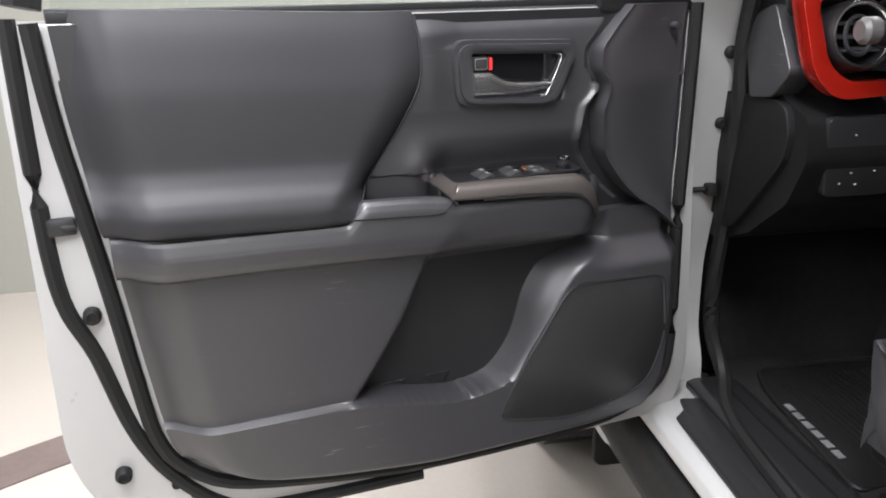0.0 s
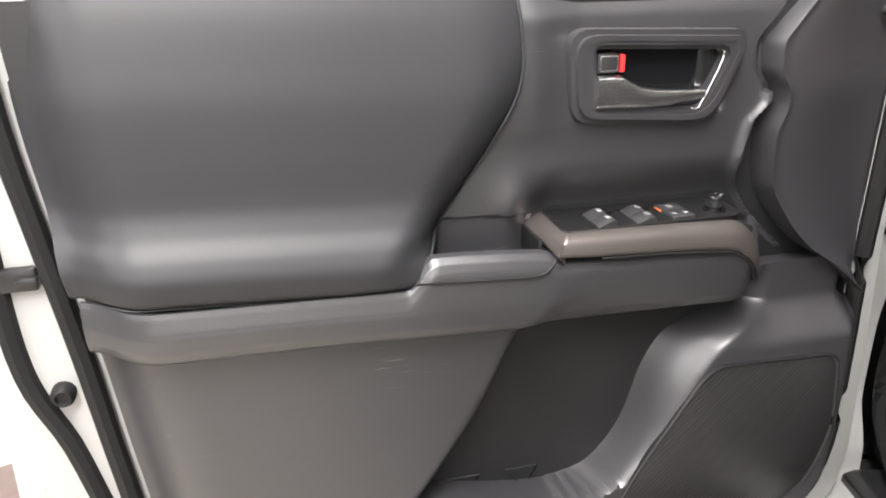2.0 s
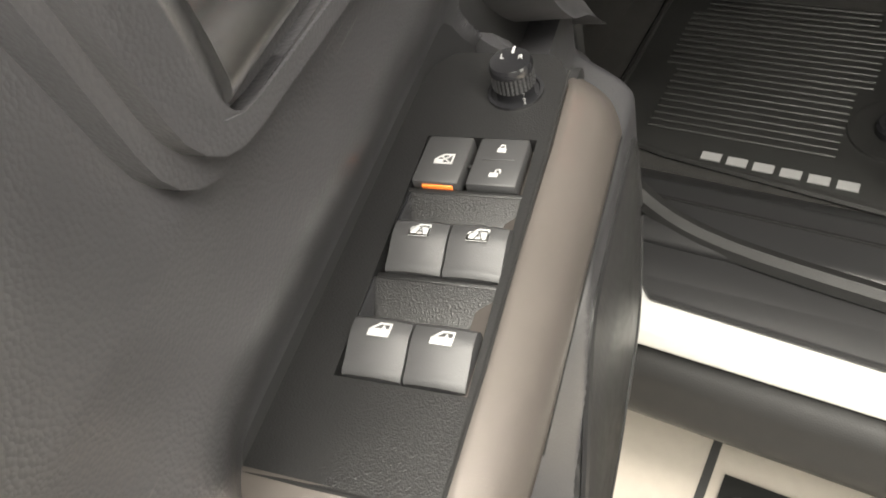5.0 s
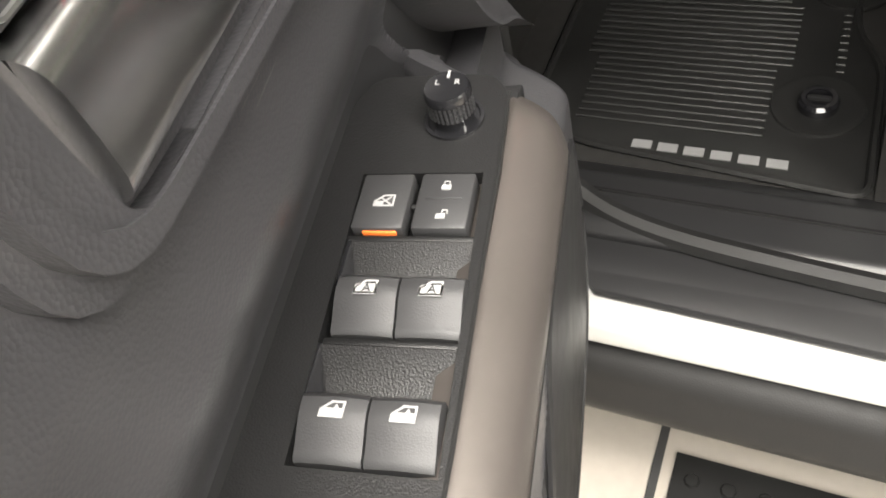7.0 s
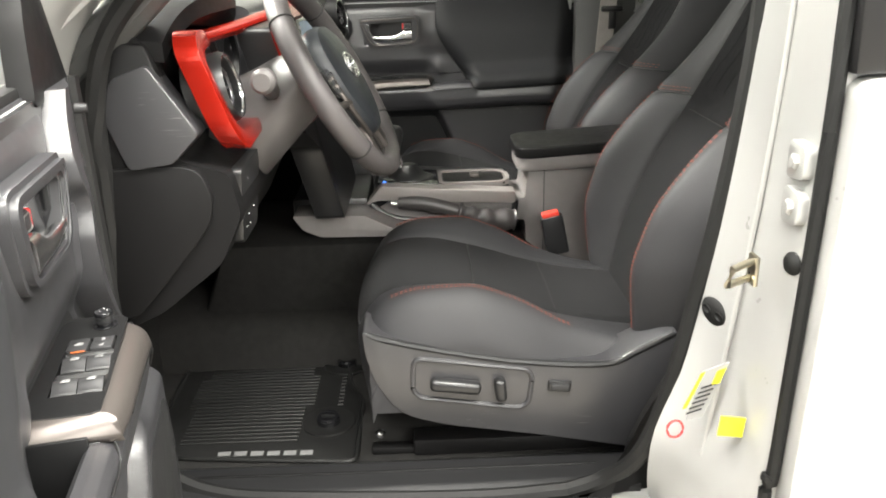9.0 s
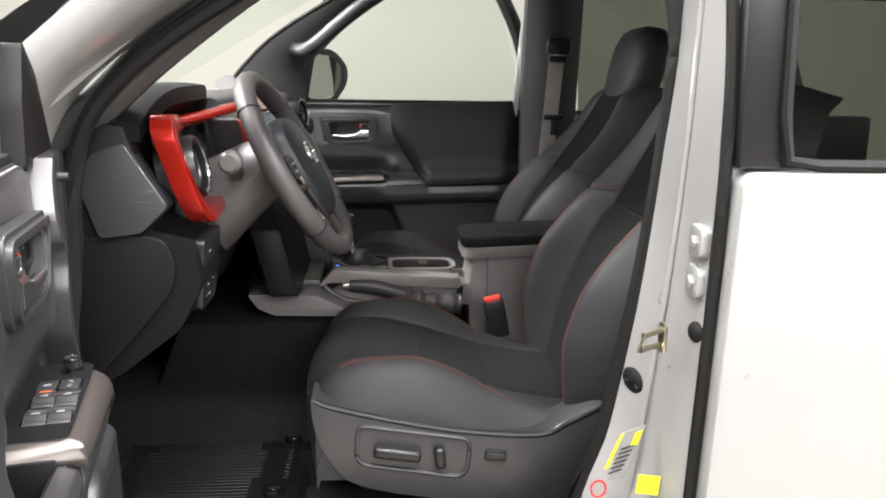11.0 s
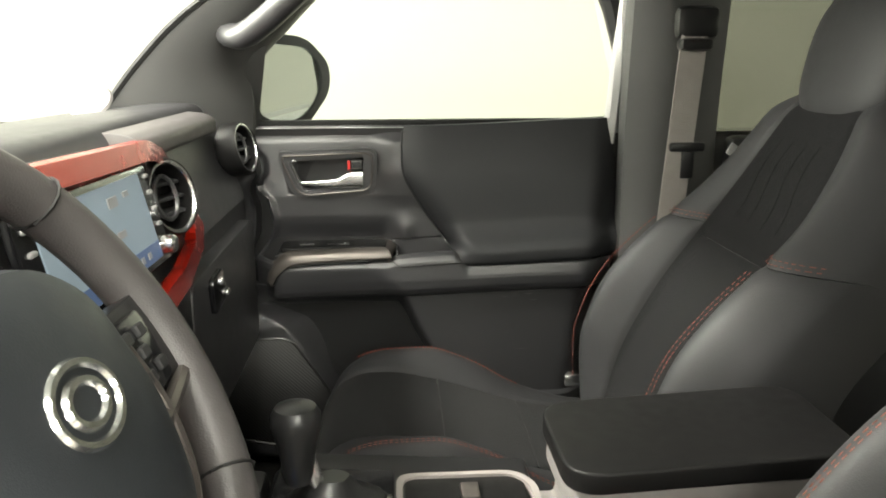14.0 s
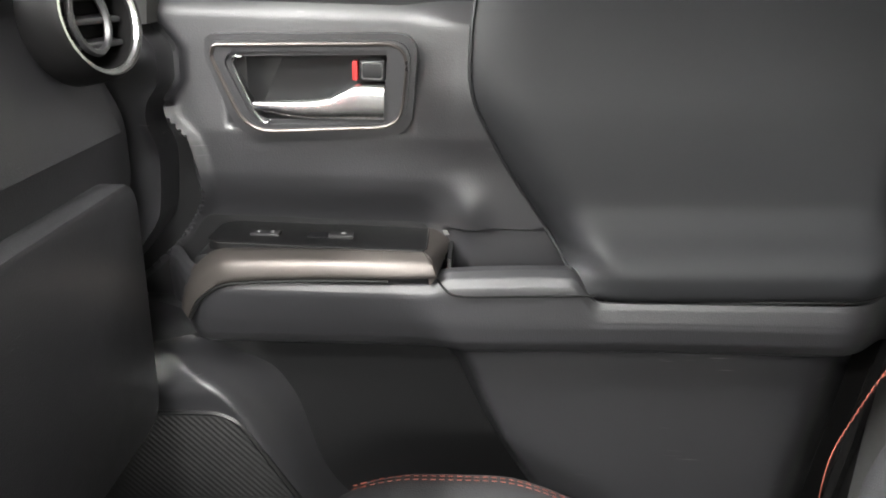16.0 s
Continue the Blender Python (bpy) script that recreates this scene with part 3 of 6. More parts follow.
    hd = part("handle_bezel", joined(ring_frame(handle_poly(0.005), handle_poly(0.0), -0.010, 0.005, "xzy"), ring_frame(handle_poly(0.0), handle_poly(-0.005), -0.004, 0.011, "xzy"), ring_frame(handle_poly(-0.005), wide, -0.004, 0.010, "xzy"), ring_frame(wide, inner, -0.010, 0.006, "xzy")), BLACK, d, "raised frame of the inner door handle")
    hd.location = (0, 0.011 * side, 0)
    part("handle_bowl", grid(lambda s, t: (0.028 - 0.134 * s, -0.002 - 0.016 * math.sin(math.pi * min(1, s * 1.1)) ** 0.6, 1.120 + 0.066 * t), 24, 6, (0, -0.006, 0)), GLOSS if driver else SMOOTH, hd)
    if not driver:
        part("silver_outline", tube([(u, 0.0115, z) for u, z in handle_poly(-0.003)], 0.0016, 6, 0, 1, True), SILVER, hd, "satin silver outline")
    part("chrome_rim", tube([(-0.096, 0.0075, 1.176), (-0.104, 0.0075, 1.170), (-0.084, 0.0075, 1.125), (-0.074, 0.0075, 1.1235)], 0.0009, 6, 24), CHROME, hd)
    lever_top = table([(0.0, 1.1570), (0.20, 1.1565), (0.30, 1.151), (0.42, 1.1445), (0.60, 1.1415), (1.0, 1.1395)])

    def lever(s, t):
        u = 0.0235 - 0.111 * s
        top_, lo = lever_top(s), 1.1255 + 0.006 * smoothstep(0.6, 1.0, s)
        q = t * 2 * math.pi
        zc, hz = (top_ + lo) / 2, (top_ - lo) / 2
        cq, sq = math.cos(q), math.sin(q)
        return (u, 0.003 + 0.009 * math.copysign(abs(cq) ** 0.7, cq) * (1 - 0.45 * s) + 0.003 * s, zc + hz * (abs(sq) ** 0.5) * (1 if sq >= 0 else -1))
    part("handle_lever", loft([[lever(i / 30, j / 20) for j in range(20)] for i in range(31)]), CHROME, hd, "chrome door handle lever")
    lt = part("lock_tab", box(0.022, 0.010, 0.018, (0.013, 0.002, 1.1675), 0.003), KEY, hd)
    part("tab_rim", tube([(0.013 + a, 0.0072, 1.1675 + b) for a, b in rounded([(0.0085, 0.0065), (-0.0085, 0.0065), (-0.0085, -0.0065), (0.0085, -0.0065)], 0.002)], 0.0006, 5, 0, 1, True), SATIN, lt)
    part("lock_mark", box(0.0045, 0.008, 0.016, (-0.0015, 0.002, 1.167), 0.001), REDPRINT, hd, "red unlocked mark")

    # armrest fascia: pull edge on top, then down and round to the lower panel
    fprof = [(0.038, -0.030, 0), (0.0405, -0.006, 0), (0.046, 0.0, 0), (0.054, -0.0005, 0), (0.0615, -0.005, 0), (0.0655, -0.013, 0), (0.0665, 0.030, 1), (0.0645, 0.014, 1), (0.0590, 0.004, 1), (0.0500, -0.002, 1), (0.036, -0.003, 1)]

    def fascia(s, t):
        f = t * (len(fprof) - 1)
        k = min(int(f), len(fprof) - 2)
        f -= k
        u = -0.178 + (rear_edge(0.96) - 0.003 + 0.178) * s
        zt, zl = fascia_top(u), fascia_low(u)
        (wa, da, ea), (wb, db, eb) = fprof[k], fprof[k + 1]
        za, zb = (zl if ea else zt) + da, (zl if eb else zt) + db
        w, z = wa + (wb - wa) * f, za + (zb - za) * f
        behind = smoothstep(0.190, 0.216, u)
        if k < 6:
            w += (0.0560 + 0.010 * min(1.0, t * (len(fprof) - 1) / 5.5) - w) * behind
        cu = 0.099 - 0.79 * (z - 0.932)
        if u < cu:
            w -= min(0.010, 0.30 * (cu - u)) * smoothstep(zt - 0.005, zl, z)
        w -= rear_roll(rear_edge(0.96) - u) + 0.055 * smoothstep(-0.125, -0.180, u) ** 1.5
        return (u, w, z)
    part("armrest_fascia", grid(fascia, 120, 50), BLACK, d, "grained black panel under the armrest")
    part("pull_groove", tube([(0.074, 0.0625, 1.000), (0.080, 0.0655, 0.993), (0.092, 0.0668, 0.987), (0.13, 0.0668, 0.988), (0.208, 0.0662, 0.992)], 0.0011, 5, 24), RUBBER, d)
    # cup behind the armrest; the darker plate black stands in for shade inside it
    part("grab_cup", joined(box(0.128, 0.050, 0.004, (0.146, 0.018, 0.940), 0.001), box(0.004, 0.052, 0.082, (0.0835, 0.020, 0.972), 0.001)), PLATE, d)

    # recessed lower panel and pocket
    def lower(s, t):
        z0 = 0.580
        z = z0 + (0.945 - z0) * t
        u0, u1 = front_edge(z) + 0.001, rear_edge(z) - 0.002
        u = u0 + (u1 - u0) * s
        r = ridge_u(z)
        lip = smoothstep(pocket_lip(u) + 0.002, pocket_lip(u) - 0.003, z) if u > -0.02 else 0.0
        spk_ = smoothstep(r + 0.003, r - 0.010, u) * smoothstep(0.905, 0.865, z)
        hu_ = hollow_u(z)
        deep = smoothstep(hu_ + 0.010, hu_ - 0.022, u) * smoothstep(r - 0.004, r + 0.022 + 0.024 * smoothstep(0.74, 0.88, z), u)
        w = 0.034 - 0.052 * deep * smoothstep(0.95, 0.88, z)
        w = w + (0.046 - w) * lip
        w = w + (0.046 - w) * spk_
        w -= 0.024 * smoothstep(0.86, 0.90, z) * smoothstep(-0.14, -0.20, u)
        w -= rear_roll(u1 - u) + 0.035 * (1 - smoothstep(0.0, 0.045, s))
        zb = bottom_edge(u)
        w -= 0.042 * (1 - smoothstep(zb, zb + 0.028, z)) ** 1.4
        return (u, w, max(z, zb - 0.002))
    part("lower_panel", grid(lower, 200, 150, (0, -0.05, 0)), BLACK, d, "black lower door panel with map pocket")
    # pocket bottom moulding
    for du, dz in ((0.142, 0.704), (0.073, 0.704)):
        part("pocket_emblem", tube([(du + 0.019, -0.008, dz + 0.013), (du - 0.019, -0.008, dz + 0.013), (du - 0.003, -0.006, dz - 0.013), (du + 0.019, -0.008, dz + 0.013)], 0.0013, 5), SMOOTH, d)
    part("moulded_mark", joined(*[box(0.003, 0.002, 0.003, (0.062 + 0.006 * (i % 4), -0.0125, 0.738 + 0.006 * (i // 4))) for i in range(16) if i not in (5, 6, 9, 11)]), SMOOTH, d)

    # loudspeaker
    spk = rounded([(-0.118, 0.848), (-0.278, 0.842), (-0.290, 0.74), (-0.262, 0.655), (-0.13, 0.624), (-0.002, 0.650), (-0.046, 0.735)], [0.025, 0.02, 0.03, 0.06, 0.05, 0.02, 0.02])
    g = part("speaker_grille", prism(spk, 0.034, 0.0472, "xzy", 0.002), SPEAKER, d, "black perforated speaker grille")
    part("speaker_rim", tube([(u, 0.0458, z) for u, z in spk], 0.0028, 6, 0, 1.0, True), SMOOTH, g)

    # armrest block, switch plate and metallic trim
    top = 1.020
    part("armrest", prism(rounded([(0.060, top - 0.008), (0.080, top - 0.022), (0.081, 0.975), (-0.13, 0.975), (-0.14, top - 0.012), (-0.126, top - 0.008)], [0.006, 0.01, 0.004, 0.004, 0.01, 0.006]), -0.012, 0.052, "xzy", 0.002), SMOOTH, d)
    rim_a = curve([(0.062, 0.0535, 1.0215), (0.03, 0.0535, 1.0215), (-0.03, 0.0535, 1.0205), (-0.09, 0.053, 1.0185), (-0.122, 0.051, 1.014), (-0.146, 0.047, 0.992), (-0.158, 0.042, 0.956)], 48)
    rim_b = curve([(0.0735, 0.0690, 1.004), (0.04, 0.0715, 1.0025), (-0.03, 0.0715, 1.000), (-0.085, 0.0715, 0.996), (-0.112, 0.0705, 0.991), (-0.134, 0.067, 0.974), (-0.146, 0.060, 0.952)], 48)

    def band(s, t):
        i = min(int(round(s * 48)), 48)
        p = rim_a[i].lerp(rim_b[i], t)
        b_ = 0.0058 * (1 - abs(2 * t - 1) ** 1.7)
        return p + Vector((0.0, 0.75, 0.66)) * b_

    def end_face(s, t):
        lo = Vector((0.0850 - 0.0115 * t, -0.010 + 0.079 * t, 1.0125 - 0.0085 * t))
        hi = Vector((0.0620, -0.010 + 0.0635 * t, 1.0225 - 0.001 * t))
        return hi.lerp(lo, s) + Vector((0.6, 0, 0.8)) * 0.0030 * math.sin(math.pi * s)
    part("armrest_trim", joined(grid(band, 48, 10, (0, -0.010, -0.004)), grid(end_face, 10, 20, (-0.006, 0, -0.008))), SILVER, d, "satin bronze-silver armrest trim", angle=80)
    part("slot_line", tube([(0.032, 0.0700, 0.9995), (-0.03, 0.0700, 0.9975), (-0.085, 0.0700, 0.9935), (-0.112, 0.0690, 0.9885), (-0.132, 0.0660, 0.973), (-0.144, 0.059, 0.952)], 0.0016, 6, 40), RUBBER, d)

    zp = top + 0.002
    w0, w1 = -0.012, 0.0530
    pieces = [prism(rounded([(0.0630, w0), (0.0630, w1), (0.0285, w1), (0.0285, w0)], [0.002, 0.008, 0, 0]), zp - 0.008, zp, "xyz"),
              prism(rounded([(-0.078, w0 + 0.002), (-0.078, w1), (-0.118, w1 - 0.002), (-0.128, 0.044), (-0.129, 0.000), (-0.118, -0.008)], [0, 0, 0.006, 0.006, 0.006, 0.006]), zp - 0.008, zp, "xyz"),
              prism([(0.0285, w0), (0.0285, 0.0075), (-0.078, 0.0045), (-0.078, w0 + 0.002)], zp - 0.008, zp, "xyz"),
              prism([(0.0285, 0.0510), (0.0285, w1), (-0.078, w1), (-0.078, 0.0475)], zp - 0.008, zp, "xyz")]
    if not driver:
        pieces = [prism(rounded([(0.0630, w0), (0.0630, w1), (-0.118, w1 - 0.002), (-0.129, 0.044), (-0.129, 0.0), (-0.118, -0.008)], [0.002, 0.008, 0.006, 0.006, 0.006, 0.006]), zp - 0.008, zp, "xyz", 0.001)]
    pl_ = part("switch_plate", joined(*pieces), PLATE, d, "smooth black window-switch plate")
    part("plate_seam", tube([(0.0632, w0, zp - 0.0003), (0.0632, w1 - 0.006, zp - 0.0003), (0.0600, w1, zp - 0.0003), (0.02, w1 + 0.0004, zp - 0.0003), (-0.118, w1 - 0.0016, zp - 0.0003)], 0.0007, 5), RUBBER, pl_)
    if driver:
        part("switch_well", box(0.108, 0.050, 0.003, (-0.025, 0.028, zp - 0.0105)), MATTE, pl_)
        part("well_ledge", joined(box(0.0025, 0.0435, 0.006, (-0.0500, 0.0270, zp - 0.0032), 0.0008), box(0.0025, 0.0430, 0.006, (-0.0110, 0.0290, zp - 0.0032), 0.0008), box(0.0020, 0.0020, 0.006, (-0.0640, 0.0255, zp - 0.0036), 0.0006)), PLATE, pl_)
        for ua, ub in ((-0.0490, -0.0310), (-0.0100, 0.0085)):
            part("well_ramp", grid(lambda s, t: (ua + (ub - ua) * s, 0.0068 + 0.0435 * t, zp - 0.0006 - 0.0080 * math.sin(0.5 * math.pi * s) ** 0.9), 12, 4, (0, 0, -0.002)), PLATE, pl_)
            part("well_cheek", grid(lambda s, t: (ua + (ub - ua) * s, 0.0072 + 0.004 * t * s, zp - 0.0004 - 0.0075 * t * s), 8, 3, (0, -0.001, 0)), GLOSS, pl_)
        for ku, kind in ((0.0172, "plain"), (-0.0232, "auto")):
            for kw in (0.0192, 0.0398):
                k = part("window_switch", grid(lambda s, t: (ku + 0.0098 - 0.0196 * s, kw - 0.0099 + 0.0198 * t, zp + 0.0008 + 0.0046 * smoothstep(0.0, 0.75, s) - 0.0008 * (2 * t - 1) ** 2 - 0.0030 * smoothstep(0.90, 1, s) - 0.0012 * (1 - smoothstep(0, 0.06, s))), 16, 8, (0, 0, -0.008)), KEY, pl_)
                flat_symbol(kind, ku - 0.0035, kw + 0.0003, zp + 0.0056, k, k)
        ku = -0.0648
        k = part("window_lock_switch", box(0.0243, 0.0184, 0.008, (ku, 0.0150, zp - 0.0024), 0.0014), KEY, pl_)
        part("orange_line", box(0.0014, 0.0118, 0.0024, (ku + 0.0122, 0.0160, zp - 0.0010), 0.0004), ORANGE, k, "orange stripe")
        flat_symbol("lock", ku + 0.0006, 0.0158, zp + 0.0017, k, k)
        k = part("door_lock_switch", joined(box(0.0243, 0.0190, 0.008, (ku, 0.0362, zp - 0.0024), 0.0014), box(0.0010, 0.0125, 0.0010, (ku - 0.0006, 0.0362, zp + 0.0016), 0.0003)), KEY, pl_)
        for du, open_ in ((-0.0062, 0.0), (0.0062, 0.0012)):
            part("lock_symbol", joined(box(0.0020, 0.0032, 0.0003, (ku + du + 0.001, 0.0364, zp + 0.0018)), tube([(ku + du, 0.0354 + open_, zp + 0.0018), (ku + du - 0.0016, 0.0356 + open_, zp + 0.0018), (ku + du - 0.0016, 0.0372 + open_, zp + 0.0018), (ku + du - 0.0004 * open_, 0.0374 + open_, zp + 0.0018)], 0.0003, 4)), PRINT, k)
        kx, ky = -0.1045, 0.0330
        part("knob_seat", lathe([(0.0112, zp - 0.001), (0.0112, zp + 0.0012), (0.0098, zp + 0.0012), (0.0092, zp + 0.0003), (0.0005, zp + 0.0003)], 32, "z", (kx, ky, 0)), GLOSS, pl_)
        kn = part("mirror_knob", lathe([(0.0074, zp), (0.0074, zp + 0.004), (0.0080, zp + 0.0046), (0.0080, zp + 0.0112), (0.0085, zp + 0.0118), (0.0085, zp + 0.0140), (0.0078, zp + 0.0154), (0.0064, zp + 0.0152), (0.0004, zp + 0.0150)], 34, "z", (kx, ky, 0)), GLOSS, pl_, "ribbed mirror adjusting knob")
        for i in range(30):
            a = 2 * math.pi * i / 30
            part("knob_rib", joined(*[box(0.0008, 0.0008, 0.0012, (kx + 0.0081 * math.cos(a), ky + 0.0081 * math.sin(a), zp + 0.0056 + 0.0017 * j), 0, 1, pose(0, 0, 0, 0, 0, math.degrees(a))) for j in range(4)]), KEY, kn)
        part("pointer_line", box(0.0036, 0.0009, 0.0006, (kx - 0.0062, ky, zp + 0.0153)), PRINT, kn)
        for ch, dy in (("L", -0.0036), ("R", 0.0036)):
            mark(ch, 0.0036, PRINT, kn, pose(kx - 0.0022, ky + dy, zp + 0.0152, 0, 0, 90))
    else:
        k = part("window_switch", box(0.022, 0.013, 0.005, (-0.014, 0.024, zp + 0.0005), 0.001), KEY, pl_)
        part("window_symbol", box(0.004, 0.005, 0.0006, (-0.012, 0.024, zp + 0.0032)), PRINT, k)
        part("switch_well", box(0.018, 0.013, 0.001, (-0.035, 0.024, zp + 0.0002)), GLOSS, pl_)
        k = part("door_lock_switch", box(0.026, 0.013, 0.004, (-0.082, 0.024, zp), 0.001), KEY, pl_)
        for du in (-0.088, -0.076):
            part("lock_symbol", box(0.003, 0.004, 0.0006, (du, 0.024, zp + 0.0022)), PRINT, k)
    SIDE[0] = 1
    return d


def mark(text, size, mat, parent, m, name="letter"):
    """Flat lettering as a mesh."""
    c = bpy.data.curves.new(name, "FONT")
    c.body, c.size, c.align_x, c.align_y, c.extrude = text, size, "CENTER", "CENTER", size * 0.03
    tmp = new("tmp_text", c)
    me = bpy.data.meshes.new_from_object(tmp.evaluated_get(bpy.context.evaluated_depsgraph_get()))
    bpy.data.objects.remove(tmp)
    me.materials.append(mat)
    ob = new(name, me)
    ob.parent, ob.matrix_basis = parent, m
    return ob


build_door("driver_door", "open front door with black trim, white edge and bronze armrest", pose(-1.005, -0.995, 0.002, 0, 0, -78.2), 1, True)
build_door("passenger_door", "closed front door with black trim and chrome handle", pose(-0.722, 0.785, 0), -1, False)

# ---- the cab shell ----
truck = thing("pickup_truck", "white crew-cab pickup truck with its driver door open", "pickup truck")
# driver side: sill, pillars, rear door
part("door_sill", prism([(-0.56, 0.575), (-0.62, 0.574), (-0.676, 0.573), (-0.692, 0.563), (-0.698, 0.545), (-0.685, 0.527), (-0.56, 0.526)], -1.20, -0.26, "yzx", 0.003), WHITE, truck, "white painted door sill")
part("rocker_trim", prism(rounded([(-0.56, 0.530), (-0.676, 0.530), (-0.708, 0.515), (-0.726, 0.46), (-0.70, 0.40), (-0.56, 0.40)], 0.015), -1.45, -0.1, "yzx", 0.003), RUBBER, truck, "black lower rocker")
part("sill_scuff_plate", joined(prism(rounded([(-1.082, -0.590), (-0.430, -0.616), (-0.441, -0.686), (-0.80, -0.671), (-1.030, -0.664), (-1.052, -0.640), (-1.086, -0.632)], 0.004), 0.5745, 0.5795, "xyz", 0.0015), tube([(-1.028, -0.6625, 0.579), (-0.80, -0.669, 0.579), (-0.444, -0.683, 0.579)], 0.0032, 6)), SMOOTH, truck, "black sill scuff guard")
loop = [(-0.476, -0.605, 0.586), (-0.62, -0.612, 0.584), (-0.857, -0.600, 0.584), (-1.01, -0.580, 0.586), (-1.10, -0.548, 0.61), (-1.143, -0.555, 0.68), (-1.143, -0.560, 0.78), (-1.123, -0.562, 0.90), (-1.110, -0.565, 1.0), (-1.100, -0.572, 1.10), (-1.090, -0.58, 1.19), (-1.052, -0.585, 1.285), (-0.94, -0.59, 1.385), (-0.76, -0.59, 1.49), (-0.6, -0.6, 1.55), (-0.40, -0.60, 1.555), (-0.30, -0.62, 1.49), (-0.275, -0.655, 1.404), (-0.280, -0.655, 1.257), (-0.296, -0.655, 1.098), (-0.316, -0.655, 0.962), (-0.342, -0.65, 0.80), (-0.378, -0.64, 0.672), (-0.42, -0.61, 0.61)]
part("weatherstrip", tube(loop + loop[:1], 0.013, 8, 140, 1.0), RUBBER, truck, "black rubber seal round the door opening")
part("inner_sill_trim", prism(rounded([(-0.600, 0.560), (-0.600, 0.586), (-0.585, 0.592), (-0.520, 0.590), (-0.490, 0.570)], 0.004), -1.13, -0.36, "yzx", 0.003), SMOOTH, truck, "black plastic inner sill trim")
part("sill_trim_groove", tube([(-1.10, -0.545, 0.5918), (-0.80, -0.548, 0.5918), (-0.42, -0.548, 0.5918)], 0.0022, 6), MATTE, truck)
part("pillar_foot_trim", grid(lambda s, t: (-0.46 + 0.16 * s + 0.05 * t, -0.615 + 0.03 * s, 0.575 + 0.30 * t * s ** 0.6), 8, 10, (0.01, 0.03, 0)), MATTE, truck, "black trim at the foot of the door pillar")
# B pillar jamb, painted
bj = [(0.44, -0.26, -0.27), (0.60, -0.36, -0.280), (0.697, -0.372, -0.284), (0.838, -0.334, -0.284), (0.98, -0.313, -0.282), (1.098, -0.298, -0.280), (1.23, -0.286, -0.278), (1.384, -0.275, -0.282), (1.60, -0.27, -0.28)]
part("b_pillar", grid(lambda s, t: (lambda z, i: ((table([(a, b) for a, b, c in bj])(z) * (1 - s) + table([(a, c) for a, b, c in bj])(z) * s), -0.60 - 0.065 * smoothstep(0.50, 0.72, z) - 0.175 * smoothstep(0, 1, s) ** 0.8, z))(0.44 + 1.16 * t, 0), 12, 40, (0.03, 0, 0)), WHITE, truck, "white painted door pillar")
ap_x = table([(0.43, -1.125), (0.60, -1.13), (0.68, -1.158), (0.78, -1.160), (0.90, -1.140), (1.0, -1.126), (1.10, -1.114), (1.19, -1.104), (1.285, -1.066), (1.385, -0.955), (1.5, -0.77), (1.62, -0.62)])
part("a_pillar", grid(lambda s, t: (lambda z: (ap_x(z) - 0.026 - 0.10 * smoothstep(0.45, 1.0, s), -0.560 - 0.16 * smoothstep(0, 0.75, s), z))(0.43 + 1.19 * t), 14, 60, (-0.03, 0, 0)), WHITE, truck, "white painted hinge pillar")
part("fender", prism(rounded([(-1.30, 0.44), (-1.30, 1.20), (-2.6, 1.08), (-2.7, 0.7), (-2.35, 0.7), (-2.25, 0.95), (-1.95, 1.0), (-1.65, 0.9), (-1.56, 0.44)], 0.05), -0.88, -0.80, "xzy", 0.01), WHITE, truck, "white front wing")
rd = part("rear_door", prism(rounded([(-0.277, 0.46), (-0.277, 0.80), (-0.268, 1.236), (0.75, 1.236), (0.8, 0.9), (0.55, 0.46)], 0.02), -0.872, -0.81, "xzy", 0.006), WHITE, truck, "white closed rear door")
part("door_gap_seal", tube([(-0.283, -0.842, 0.46), (-0.291, -0.842, 0.76), (-0.284, -0.842, 0.80), (-0.277, -0.842, 1.23), (-0.284, -0.83, 1.45), (-0.292, -0.79, 1.6)], 0.008, 8, 40), RUBBER, truck)
part("pillar_trim", prism([(-0.270, 1.240), (-0.222, 1.240), (-0.236, 1.60), (-0.285, 1.60)], -0.86, -0.83, "xzy", 0.003), SMOOTH, rd, "black satin pillar trim")
part("rear_window_frame", tube([(-0.235, -0.858, 1.60), (-0.224, -0.862, 1.30), (-0.216, -0.864, 1.250), (-0.18, -0.864, 1.244), (0.75, -0.864, 1.240)], 0.007, 8), RUBBER, rd)
part("rear_window_pane", prism([(-0.225, 1.24), (0.75, 1.24), (0.6, 1.6), (-0.237, 1.6)], -0.852, -0.848, "xzy"), TINT, rd, "dark tinted rear window")
st = part("door_striker", joined(box(0.006, 0.022, 0.036, (-0.352, -0.800, 1.03), 0.003), tube([(-0.356, -0.805, 1.042), (-0.384, -0.822, 1.040), (-0.388, -0.822, 1.022), (-0.356, -0.80, 1.020)], 0.0045, 8)), BRASS, truck, "raw steel door striker")
st.location = (0.034, 0.0, -0.008)


def jamb_bumper(at, sy, sz, dents):
    """A flat rubber buffer lying on the painted jamb, with two shallow dents."""
    ob = part("jamb_bumper", joined(lathe([(1.0, 0.008), (1.0, -0.001), (0.86, -0.004), (0.0005, -0.0045)], 28, "x"), *[lathe([(0.30, -0.0042), (0.30, -0.0056), (0.24, -0.0056), (0.20, -0.0046), (0.0005, -0.0046)], 14, "x", (0, a, 0)) for a in dents]), RUBBER, truck, "oval black rubber door bumper")
    ob.matrix_basis = pose(*at, 0, 0, 13) @ Matrix.Diagonal((1, sy, sz, 1))


